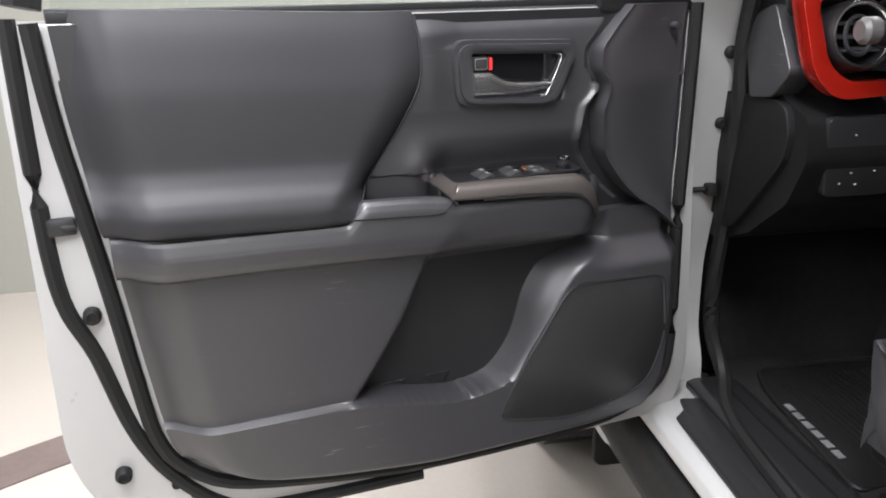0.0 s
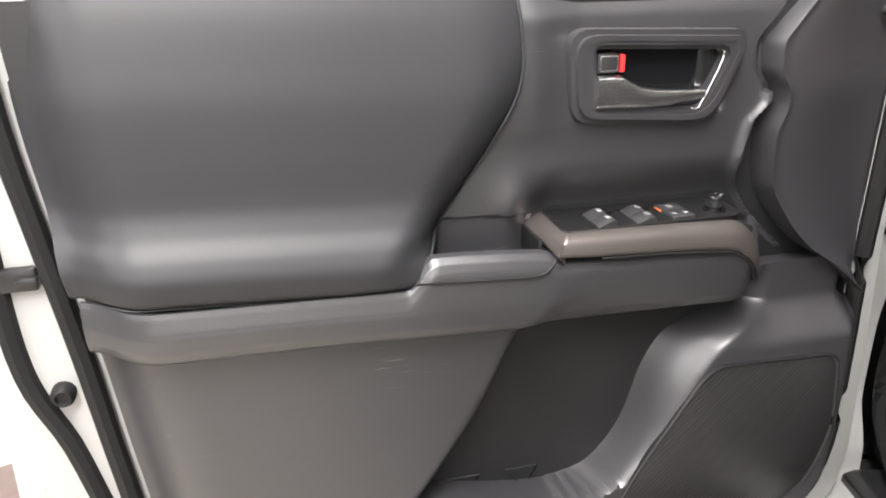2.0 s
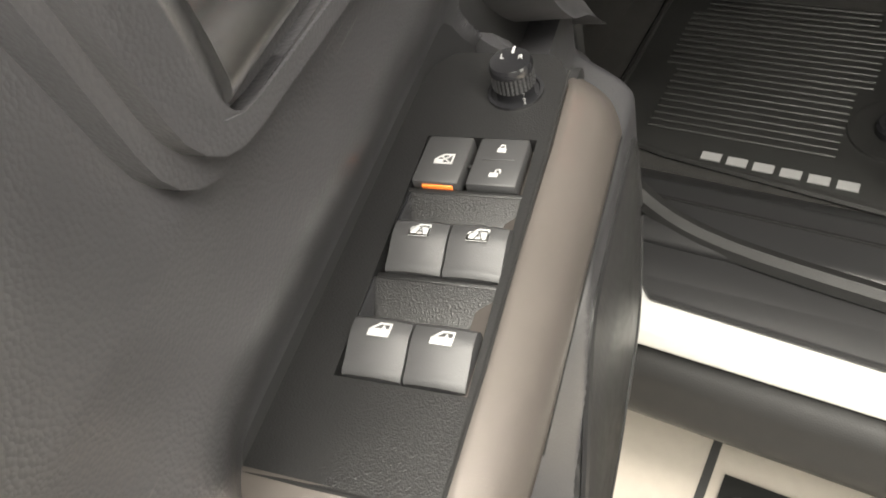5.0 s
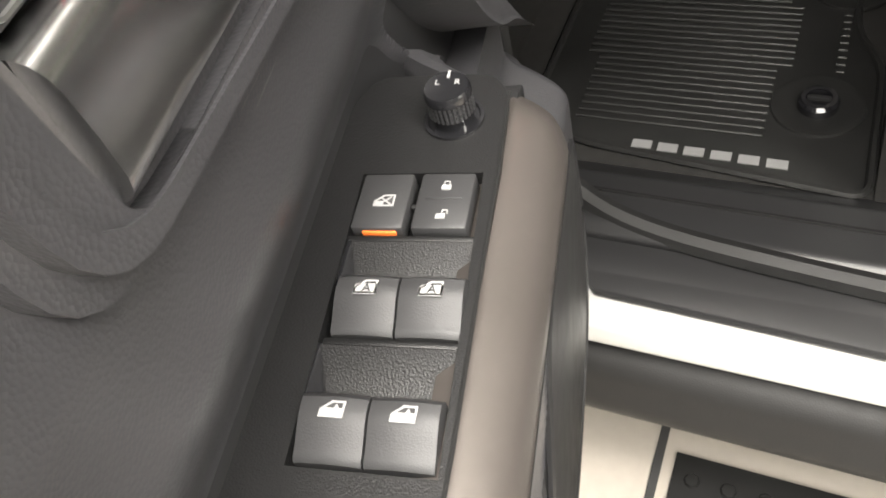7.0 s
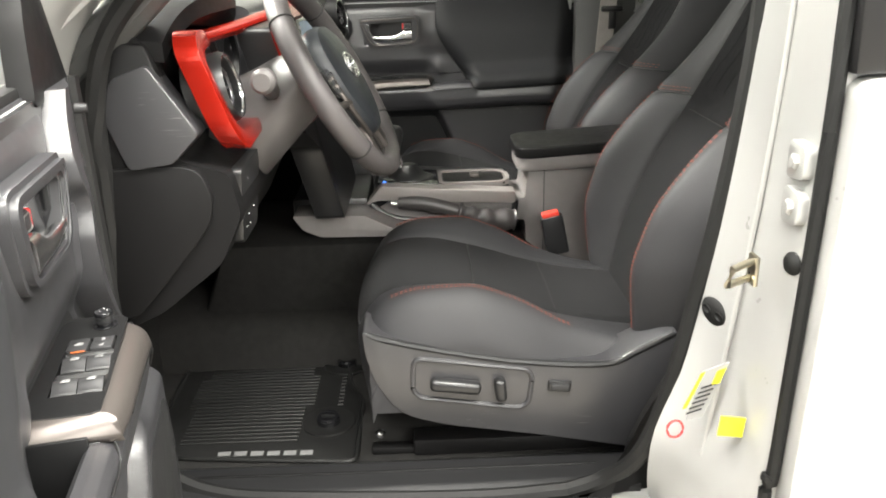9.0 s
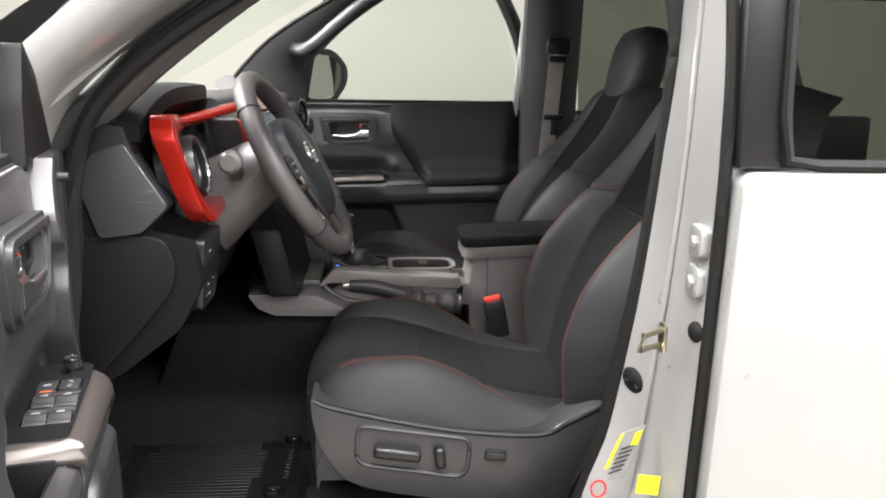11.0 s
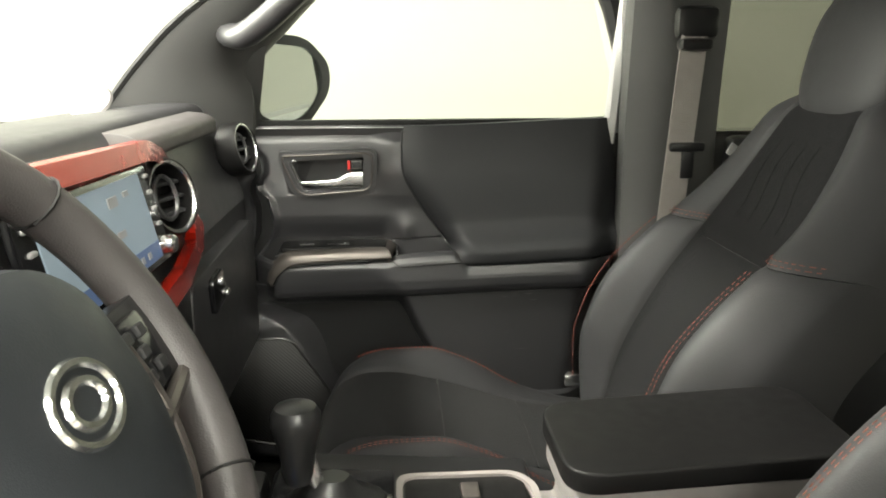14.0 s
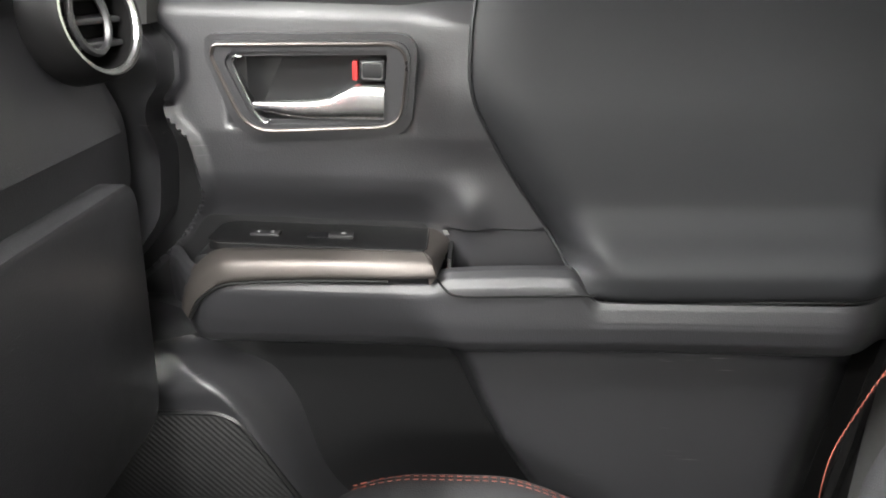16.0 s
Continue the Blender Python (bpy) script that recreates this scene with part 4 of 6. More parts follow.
jamb_bumper((-0.3115, -0.694, 0.920), 0.030, 0.018, (-0.45, 0.45))
jamb_bumper((-0.2865, -0.824, 1.037), 0.013, 0.013, ())
for jz in (1.096, 1.145):
    jp = part("jamb_plate", prism(rounded([(-0.795, jz - 0.019), (-0.832, jz - 0.015), (-0.832, jz + 0.019), (-0.795, jz + 0.023)], 0.009), -0.2935, -0.280, "yzx", 0.002), WHITE, truck, "white painted reinforcement plate")
    part("plate_bolt", lathe([(0.0085, -0.2925), (0.0085, -0.2965), (0.006, -0.2985), (0.0005, -0.2985)], 6, "x", (0, -0.814, jz + 0.002)), WHITE, jp)
part("jamb_crease", tube([(-0.330, -0.742, 0.74), (-0.309, -0.745, 0.95), (-0.294, -0.745, 1.10), (-0.283, -0.742, 1.30), (-0.277, -0.735, 1.55)], 0.0035, 8, 40), WHITE, truck)
stk = part("jamb_sticker", prism([(-0.384, 0.895), (-0.352, 0.907), (-0.378, 0.832), (-0.398, 0.828)], -0.768, -0.766, "xzy"), PRINT, truck, "white tyre-pressure label with yellow bars")
stk.location = (0.034, 0.0, -0.018)
part("label_band", prism([(-0.386, 0.893), (-0.381, 0.896), (-0.400, 0.846), (-0.405, 0.845)], -0.7695, -0.7685, "xzy"), YELLOW, stk)
part("label_band", prism([(-0.366, 0.896), (-0.356, 0.900), (-0.362, 0.880), (-0.372, 0.876)], -0.7695, -0.7685, "xzy"), YELLOW, stk)
for i in range(6):
    part("label_bar", prism([(-0.384 - 0.003 * i, 0.874 - 0.007 * i), (-0.366 - 0.003 * i, 0.880 - 0.007 * i), (-0.3665 - 0.003 * i, 0.878 - 0.007 * i), (-0.3845 - 0.003 * i, 0.872 - 0.007 * i)], -0.7695, -0.7685, "xzy"), KEY, stk)
part("warning_mark", tube([(-0.409 + 0.010 * math.cos(a), -0.762, 0.812 + 0.012 * math.sin(a)) for a in np.linspace(0, 2 * math.pi, 20)[:-1]], 0.0016, 5, 0, 1, True), REDPRINT, truck).location = (0.034, 0.0, -0.018)
part("yellow_sticker", prism([(-0.362, 0.842), (-0.332, 0.838), (-0.334, 0.812), (-0.364, 0.816)], -0.803, -0.801, "xzy"), YELLOW, truck, "bright yellow service sticker").location = (0.026, 0.0, -0.006)
# hinges, check strap and stop bumpers
part("check_strap", joined(tube([(-1.190, -0.72, 0.925), (-1.165, -0.63, 0.931), (-1.155, -0.58, 0.934)], 0.005, 8), box(0.022, 0.020, 0.020, (-1.152, -0.578, 0.934), 0.004)), RUBBER, truck, "black door check strap")
for bz, by, bx in ((1.160, -0.578, -1.131), (1.047, -0.576, -1.146)):
    part("stop_bumper", lathe([(0.010, -0.01), (0.010, 0.004), (0.006, 0.008), (0.0005, 0.008)], 14, "x", (bx, by, bz)), RUBBER, truck)
for hz in (0.72, 1.10):
    part("door_hinge", joined(box(0.07, 0.05, 0.045, (-1.225, -0.745, hz), 0.006), lathe([(0.008, hz - 0.03), (0.008, hz + 0.03)], 12, "z", (-1.20, -0.78, 0))), WHITE, truck)
# passenger side skin and pillars
part("kick_panel", box(0.34, 0.03, 0.70, (-1.22, 0.765, 0.90), 0.01), MATTE, truck, "black footwell kick panel")
part("kick_panel", box(0.20, 0.02, 0.60, (-1.27, -0.538, 0.88), 0.008), MATTE, truck)
part("passenger_side_panel", prism([(-1.3, 0.43), (-1.3, 1.2), (-1.08, 1.22), (-1.08, 0.5), (-0.18, 0.5), (-0.18, 1.22), (0.75, 1.22), (0.75, 0.43)], 0.80, 0.88, "xzy"), WHITE, truck)
roofp = [(-0.78, 1.60), (-0.70, 1.655), (-0.3, 1.70), (0.7, 1.70), (1.25, 1.64), (1.25, 1.60), (0.7, 1.62), (-0.3, 1.62)]
part("roof", prism(roofp, -0.66, 0.66, "xzy", 0.01), WHITE, truck, "white roof with grey headliner")
for sy in (-1, 1):
    part("roof_rail", tube([(-0.62, sy * 0.64, 1.59), (0.1, sy * 0.66, 1.62), (1.2, sy * 0.66, 1.60)], 0.045, 8, 10), GREYTRIM, truck)
part("windscreen", grid(lambda s, t: (-1.42 + 0.70 * s - 0.06 * math.cos(math.pi * (t - 0.5)) * 1.0, -0.66 + 1.32 * t, 1.20 + 0.42 * s), 2, 10, (0.004, 0, -0.004)), SCREENGLASS, truck, "clear windscreen").visible_shadow = False
part("inner_a_pillar", tube([(-1.16, -0.545, 1.20), (-1.07, -0.55, 1.275), (-0.955, -0.55, 1.375), (-0.79, -0.55, 1.49), (-0.6, -0.55, 1.57)], 0.028, 10, 20), PILLARTRIM, truck, "dark grey pillar trim on the driver side")
part("cowl", box(0.5, 1.6, 0.08, (-1.60, 0, 1.17), 0.02), RUBBER, truck)
part("bonnet", grid(lambda s, t: (-1.45 - 1.35 * s, -0.82 + 1.64 * t, 1.19 - 0.12 * s - 0.03 * (2 * t - 1) ** 2), 6, 8, (0, 0, -0.05)), WHITE, truck, "white bonnet")
part("back_wall", box(0.06, 1.5, 0.75, (1.25, 0, 0.85), 0.01), BLACK, truck)
part("rear_window", box(0.006, 1.2, 0.4, (1.25, 0, 1.42)), TINT, truck)
part("floor_pan", box(2.5, 1.22, 0.03, (0.02, 0.0, 0.555)), CARPET, truck, "black carpeted cab floor")
part("sill_carpet", grid(lambda s, t: (-0.80 + 0.46 * t, -0.495 + 0.11 * s, 0.574 + 0.022 * smoothstep(0, 1, s)), 6, 8, (0, 0, -0.02)), CARPET, truck, "dark grey carpet beside the seat")
part("floor_pan_edge", box(2.5, 0.25, 0.03, (0.02, 0.68, 0.555)), CARPET, truck)
part("firewall", grid(lambda s, t: (-1.22 - 0.20 * smoothstep(0.0, 1, s), -0.60 + 1.36 * t, 0.565 + 0.62 * s), 6, 2, (-0.03, 0, 0)), CARPET, truck, "carpeted toe board")
part("tunnel", grid(lambda s, t: (-1.35 + 1.4 * s, -0.17 + 0.34 * t, 0.565 + 0.12 * math.sin(math.pi * t) ** 0.4), 2, 16, (0, 0, -0.01)), CARPET, truck)
for sy in (-1, 1):
    wh = part("front_wheel", lathe([(0.20, -0.12), (0.36, -0.12), (0.385, -0.09), (0.385, 0.09), (0.36, 0.12), (0.20, 0.12)], 40, "y", (-1.98, sy * 0.56, 0.385)), TYRE, truck, "black all-terrain tyre")
    for i in range(40):
        a = 2 * math.pi * i / 40
        part("tread_block", box(0.03, 0.10, 0.012, (-1.98 + 0.387 * math.cos(a), sy * 0.56 + (0.06 if i % 2 else -0.06), 0.385 + 0.387 * math.sin(a)), 0.002, 1, pose(0, 0, 0, 0, -math.degrees(a) + 90, 0)), TYRE, wh)
part("mud_flap", prism(rounded([(-0.62, 0.15), (-0.40, 0.15), (-0.40, 0.5), (-0.62, 0.5)], 0.03), -1.53, -1.51, "yzx", 0.003), RUBBER, truck, "black front mud flap")

# passenger A pillar, B pillar trim
pillar_glass = [Vector(p) for p in curve([(-1.19, 0.675, 1.20), (-1.11, 0.66, 1.279), (-1.05, 0.66, 1.350), (-0.962, 0.655, 1.431), (-0.80, 0.64, 1.53), (-0.64, 0.62, 1.60)], 30)]
pillar_door = [Vector(p) for p in curve([(-0.895, 0.765, 1.20), (-0.888, 0.762, 1.27), (-0.882, 0.758, 1.343), (-0.82, 0.745, 1.41), (-0.70, 0.715, 1.52), (-0.58, 0.68, 1.60)], 30)]
part("a_pillar_trim", grid(lambda s, t: pillar_glass[round(t * 30)].lerp(pillar_door[round(t * 30)], s) + Vector((0.25, -0.80, -0.10)) * 0.026 * math.sin(math.pi * s) ** 0.8, 14, 30, (0, 0.05, 0)), PILLARTRIM, truck, "dark grey windscreen pillar trim")
part("pillar_seal", tube(pillar_glass, 0.006, 6), RUBBER, truck)
part("grab_handle", tube([(-0.915, 0.70, 1.395), (-0.900, 0.655, 1.392), (-0.872, 0.625, 1.392), (-0.835, 0.615, 1.415), (-0.77, 0.612, 1.470), (-0.70, 0.612, 1.522), (-0.62, 0.615, 1.570), (-0.58, 0.65, 1.585)], lambda f: 0.021 - 0.006 * abs(2 * f - 1) ** 3, 12, 40), BLACK, truck, "black pillar grab handle")
part("b_pillar_trim", grid(lambda s, t: (-0.222 + 0.17 * s, 0.745 - 0.035 * math.sin(math.pi * s) - 0.03 * smoothstep(0.6, 1, t), 0.60 + 1.0 * t), 12, 30, (0, 0.05, 0)), PILLARTRIM, truck, "dark grey seat-belt pillar trim")
part("window_reveal", tube([(-0.235, 0.80, 1.20), (-0.215, 0.80, 1.42), (-0.20, 0.77, 1.6)], 0.016, 8, 10), WHITE, truck)
part("sill_trim", box(0.10, 0.012, 0.68, (-0.245, 0.792, 0.88), 0.002), RUBBER, truck)
part("rear_door_trim", box(0.95, 0.05, 0.66, (0.45, 0.76, 0.885), 0.015), BLACK, truck)
part("rear_side_window", prism([(-0.03, 1.21), (0.75, 1.21), (0.6, 1.6), (-0.05, 1.6)], 0.80, 0.804, "xzy"), TINT, truck)
belt = thing("seat_belt", "grey webbing seat belt hanging on the pillar", "seat belt", pose(0.017, 0.0, 0.012))
part("webbing", box(0.046, 0.003, 0.40, (-0.167, 0.655, 1.22), 0.001, 1, pose(0, 0, 0, 0, 4, 0)), BELT, belt)
part("upper_guide", joined(box(0.075, 0.03, 0.055, (-0.150, 0.665, 1.40), 0.014), box(0.055, 0.035, 0.02, (-0.155, 0.655, 1.365), 0.008)), SMOOTH, belt, "black plastic belt guide")
part("belt_tongue", joined(box(0.062, 0.012, 0.016, (-0.158, 0.650, 1.195), 0.005), box(0.022, 0.003, 0.05, (-0.156, 0.650, 1.166), 0.002)), SMOOTH, belt, "black belt tongue with steel plate")

# passenger mirror
mir = thing("side_mirror", "black outside mirror on the passenger door", "mirror")
mir.matrix_basis = pose(-0.846, 0.935, 1.311, 0, 0, 42) @ Matrix.Diagonal((1.12, 1.0, 1.0, 1.0))


def mirror_outline(g):
    return rounded([(-0.070 - g, -0.062 - g), (-0.066 - g, 0.062 + g), (-0.045, 0.074 + g), (0.035, 0.068 + g), (0.066 + g, 0.034), (0.063 + g, -0.022), (0.030, -0.066 - g), (-0.02, -0.078 - g)], 0.028)


part("housing", joined(prism(mirror_outline(0.020), 0.0, 0.05, "xzy", 0.006), loft([[(a * k, d, b * k) for a, b in mirror_outline(0.020)] for k, d in ((1.0, 0.05), (0.92, 0.09), (0.7, 0.12), (0.3, 0.135))])), SMOOTH, mir, "black mirror housing")
part("mirror_rim", ring_frame(mirror_outline(0.020), mirror_outline(0.0), -0.010, 0.004, "xzy"), SMOOTH, mir)
part("mirror_glass", prism(mirror_outline(0.0), -0.006, -0.001, "xzy"), MIRROR, mir, "bright mirror glass")
part("mirror_foot", box(0.06, 0.10, 0.05, (-0.10, 0.02, -0.075), 0.012), SMOOTH, mir)

# ---- dashboard ----
dash = thing("dashboard", "black dashboard with red metallic trim and round vents", "dashboard", pose(-0.004, 0.0, -0.012))
dprof = [(-1.40, 1.20), (-1.36, 1.255), (-1.15, 1.285), (-1.02, 1.298), (-0.965, 1.296), (-0.950, 1.262), (-0.935, 1.20), (-0.905, 1.14), (-0.905, 1.08), (-0.95, 1.02), (-1.03, 0.93), (-1.14, 0.86), (-1.3, 0.86)]


def slant(bm, k, z0):
    for v in bm.verts:
        v.co.x += k * (z0 - v.co.z)
    return bm


part("dash_body", prism(rounded(dprof, 0.015, 3), -0.19, 0.735, "xzy"), BLACK, dash)
left_prof = [(-1.40, 1.20), (-1.36, 1.255), (-1.15, 1.280), (-1.04, 1.285), (-1.02, 1.27), (-1.0, 1.12), (-0.935, 1.10), (-0.925, 1.04), (-0.96, 0.97), (-1.05, 0.90), (-1.14, 0.86), (-1.3, 0.86)]
part("dash_left", prism(rounded(left_prof, 0.012, 3), -0.56, -0.19, "xzy"), MATTE, dash)
part("end_panel", prism(rounded([(-1.085, 1.190), (-1.064, 1.232), (-1.018, 1.248), (-0.962, 1.158), (-1.003, 1.119), (-1.06, 1.112)], 0.008, 3), -0.578, -0.535, "xzy", 0.006, 3), BLACK, dash, "black dashboard end panel")
part("knee_end_panel", prism(rounded([(-1.004, 1.116), (-0.972, 1.110), (-0.957, 1.072), (-0.966, 1.032), (-0.997, 0.994), (-1.054, 0.930), (-1.086, 0.897), (-1.14, 0.890), (-1.16, 1.11)], 0.014, 3), -0.572, -0.53, "xzy", 0.008, 3), MATTE, dash, "black lower dashboard end")
part("dash_end_core", prism([(-1.38, 1.22), (-1.08, 1.278), (-1.02, 1.272), (-0.985, 1.16), (-1.01, 1.12), (-1.14, 0.90), (-1.3, 0.90)], -0.566, -0.53, "xzy", 0.006), MATTE, dash)
part("speaker_pod", lathe([(0.055, -0.02), (0.05, 0.012), (0.03, 0.02), (0.0005, 0.021)], 24, "z", (-1.08, -0.50, 1.285)), BLACK, dash)
part("cluster_hood", grid(lambda s, t: (-1.15 + 0.180 * s - 0.03 * (2 * t - 1) ** 2, -0.555 + 0.445 * t, 1.278 + 0.050 * (1 - abs(2 * t - 1) ** 4.0) - 0.020 * (1 - s) ** 2 - 0.006 * s ** 6), 14, 40, (0, 0, -0.024)), MATTE, dash, "black instrument hood")
part("instrument_panel", box(0.01, 0.30, 0.13, (-1.0, -0.33, 1.215), 0.004, 2, pose(0, 0, 0, 0, -14, 0)), GLOSS, dash, "dark instrument panel")
for gy in (-0.40, -0.27):
    gg = part("gauge", lathe([(0.050, 0), (0.053, 0.010), (0.048, 0.010), (0.046, 0.001), (0.0005, 0.001)], 32, "x", (-0.990, gy, 1.215)), SMOOTH, dash, "round gauge")
    part("gauge_needle", box(0.002, 0.004, 0.034, (-0.986, gy - 0.012, 1.208), 0.0005, 1, pose(0, 0, 0, 40)), ORANGE, gg)
    for i in range(9):
        a = radians(-40 + 32.5 * i)
        part("gauge_tick", box(0.001, 0.002, 0.007, (-0.9885, gy + 0.040 * math.cos(a), 1.215 + 0.040 * math.sin(a)), 0, 1, pose(0, 0, 0, math.degrees(a) - 90)), PRINT, gg)

def wrap(bm):
    """Bends the centre stack forward towards the passenger's side."""
    for v in bm.verts:
        v.co.x -= 0.036 * smoothstep(0.13, 0.38, v.co.y)
    return bm


# red frame round the driver's vent
cshape = rounded([(-0.512, 1.284), (-0.552, 1.287), (-0.582, 1.262), (-0.570, 1.160), (-0.540, 1.126), (-0.425, 1.132), (-0.420, 1.150), (-0.520, 1.148), (-0.548, 1.172), (-0.559, 1.248), (-0.545, 1.262), (-0.508, 1.264)], [0.006, 0.028, 0.03, 0.03, 0.03, 0.010, 0.008, 0.02, 0.02, 0.02, 0.012, 0.006])
part("red_trim", slant(prism(cshape, -0.985, -0.955, "yzx", 0.006, 3), 0.30, 1.28), RED, dash, "glossy metallic red vent surround")
part("red_trim", tube([(-0.985, -0.43, 1.266), (-0.955, -0.34, 1.272), (-0.93, -0.26, 1.279), (-0.912, -0.20, 1.284)], 0.016, 12, 20, 0.6), RED, dash, "glossy metallic red trim")


def vent(cy, cz, cx, r, yaw=0.0, label="round air vent with chrome ring"):
    v = part("air_vent", lathe([(r * 1.04, -0.016 if yaw else -0.04), (r * 1.04, 0.008), (r * 0.95, 0.016), (r * 0.84, 0.010), (r * 0.82, -0.025), (0.001, -0.025)], 40, "x"), MATTE if yaw else SMOOTH, dash, label)
    v.matrix_basis = pose(cx, cy, cz, 0, -12, yaw)
    part("vent_ring", tube([(0.0125, r * 0.90 * math.cos(a), r * 0.90 * math.sin(a)) for a in np.linspace(0, 2 * math.pi, 41)[:-1]], 0.0026, 6, 0, 1, True, (1, 0, 0)), CHROME, v)
    part("vent_core", tube([(0.004, r * 0.42 * math.cos(a), r * 0.55 * math.sin(a)) for a in np.linspace(0, 2 * math.pi, 31)[:-1]], 0.003, 6, 0, 1, True, (1, 0, 0)), BLACK, v)
    for k in (-0.45, 0.0, 0.45):
        part("vent_vane", box(0.016, r * 1.6 * math.sqrt(1 - k * k), 0.004, (-0.004, 0, k * r * 0.85), 0.001, 1, pose(0, 0, 0, 0, 18, 0)), BLACK, v)
    return v


vent(-0.500, 1.206, -0.944, 0.046)
# centre stack
part("centre_panel", wrap(slant(prism(rounded([(-0.34, 1.27), (-0.19, 1.285), (0.16, 1.276), (0.262, 1.256), (0.365, 1.152), (0.335, 1.126), (0.16, 1.05), (0.14, 0.90), (-0.16, 0.90), (-0.2, 1.05), (-0.3, 1.10)], 0.01), -0.96, -0.905, "yzx", 0.003), 0.20, 1.29)), SMOOTH, dash, "black centre stack")
bo = [(-0.36, 1.270), (-0.20, 1.296), (0.165, 1.286), (0.275, 1.264), (0.398, 1.150), (0.362, 1.122), (0.165, 1.130), (0.0, 1.120), (-0.2, 1.110), (-0.31, 1.116)]
bi = [(-0.33, 1.258), (-0.19, 1.276), (0.15, 1.267), (0.252, 1.250), (0.352, 1.158), (0.328, 1.141), (0.155, 1.150), (0.0, 1.140), (-0.2, 1.129), (-0.285, 1.134)]
part("red_trim", wrap(slant(ring_frame(rounded(bo, 0.012, 4), rounded(bi, 0.012, 4), -0.902, -0.888, "yzx"), 0.20, 1.29)), RED, dash, "glossy metallic red centre surround")
scr = part("touch_screen", slant(prism(rounded([(-0.145, 1.172), (0.150, 1.168), (0.140, 1.264), (-0.145, 1.268)], 0.005), -0.902, -0.894, "yzx", 0.001), 0.20, 1.29), GLOSS, dash, "lit touch screen in a gloss black frame")
part("display", slant(prism([(-0.118, 1.178), (0.118, 1.175), (0.113, 1.259), (-0.118, 1.262)], -0.8945, -0.8930, "yzx"), 0.20, 1.29), SCREEN, scr, "pale lit display")
for i in range(5):
    for sy in (-0.132, 0.130):
        part("screen_button", box(0.004, 0.010, 0.004, (-0.889 + 0.20 * (1.29 - (1.190 + 0.016 * i)) - 0.003, sy, 1.190 + 0.016 * i), 0.001, 1), PRINT, scr)
for cy, cz, w, h in ((0.03, 1.245, 0.022, 0.009), (0.065, 1.247, 0.014, 0.005), (-0.02, 1.217, 0.05, 0.006), (0.03, 1.216, 0.02, 0.006)):
    part("readout_bar", slant(box(0.001, w, h, (-0.8922, cy, cz)), 0.20, 1.29), PRINT, scr)
for i in range(5):
    part("readout_bar", slant(box(0.001, 0.008, 0.006, (-0.8922, 0.0 + 0.02 * i, 1.184)), 0.20, 1.29), PRINT, scr)
part("display_band", slant(prism([(-0.117, 1.1785), (0.117, 1.1755), (0.1165, 1.192), (-0.117, 1.195)], -0.8930, -0.8926, "yzx"), 0.20, 1.29), NAVY, scr, "dark blue lower strip of the display")
vent(0.232, 1.214, -0.899, 0.0445, -20)
vent(-0.215, 1.212, -0.886, 0.044)
vent(0.668, 1.222, -0.896, 0.043, -14)
part("volume_knob", lathe([(0.0095, 0), (0.0095, 0.012), (0.007, 0.015), (0.0005, 0.015)], 24, "x", (-0.876, 0.137, 1.183)), CHROME, dash, "chrome volume knob")
part("tuning_knob", lathe([(0.0095, 0), (0.0095, 0.012), (0.007, 0.015), (0.0005, 0.015)], 24, "x", (-0.876, -0.133, 1.183)), CHROME, dash)
part("passenger_fascia", grid(lambda s, t: (-0.945 + 0.045 * s + 0.0 * t, 0.335 + 0.38 * t, 1.262 - 0.13 * s), 8, 4, (-0.02, 0, 0)), BLACK, dash, "plain black passenger fascia")
part("dash_brow", prism(rounded([(-1.0, 1.292), (-0.935, 1.284), (-0.920, 1.276), (-0.920, 1.254), (-0.95, 1.246), (-1.0, 1.25)], 0.006), 0.24, 0.62, "xzy", 0.004), GREYTRIM, dash, "grey step of the dashboard top")
part("glove_box", prism(rounded([(0.27, 1.10), (0.70, 1.10), (0.70, 0.88), (0.27, 0.88)], 0.03), -0.935, -0.885, "yzx", 0.010), BLACK, dash, "black glove box lid")
gbh = part("glove_box_latch", prism(rounded([(0.347, 1.081), (0.412, 1.086), (0.428, 1.040), (0.356, 1.032)], 0.010), -0.888, -0.878, "yzx", 0.002), GLOSS, dash, "gloss black glove box latch")
part("latch_lock", lathe([(0.008, 0), (0.008, 0.004), (0.006, 0.006), (0.0005, 0.006)], 16, "x", (-0.879, 0.390, 1.070)), CHROME, gbh)
part("latch_pull", box(0.006, 0.02, 0.008, (-0.877, 0.424, 1.046), 0.002), CHROME, gbh)
part("switch_panel", slant(prism(rounded([(-0.535, 1.10), (-0.40, 1.10), (-0.42, 0.985), (-0.52, 0.985)], 0.012), -0.945, -0.930, "yzx", 0.003), -0.1, 1.04), SMOOTH, dash, "gloss black switch panel")
for sy, sz in ((-0.49, 1.075), (-0.46, 1.035), (-0.45, 1.022), (-0.485, 1.02), (-0.50, 1.005), (-0.475, 1.003)):
    part("switch_mark", box(0.0015, 0.003, 0.002, (-0.9295 + 0.1 * (sz - 1.04), sy, sz)), PRINT, dash)
disc = thing("suction_disc", "round dark disc stuck inside the windscreen", "disc", pose(-1.086, 0.545, 1.292, 42, -8, 0))
part("disc_plate", lathe([(0.001, 0), (0.030, 0.0), (0.033, 0.003), (0.030, 0.006), (0.001, 0.006)], 28, "z"), GREYTRIM, disc)

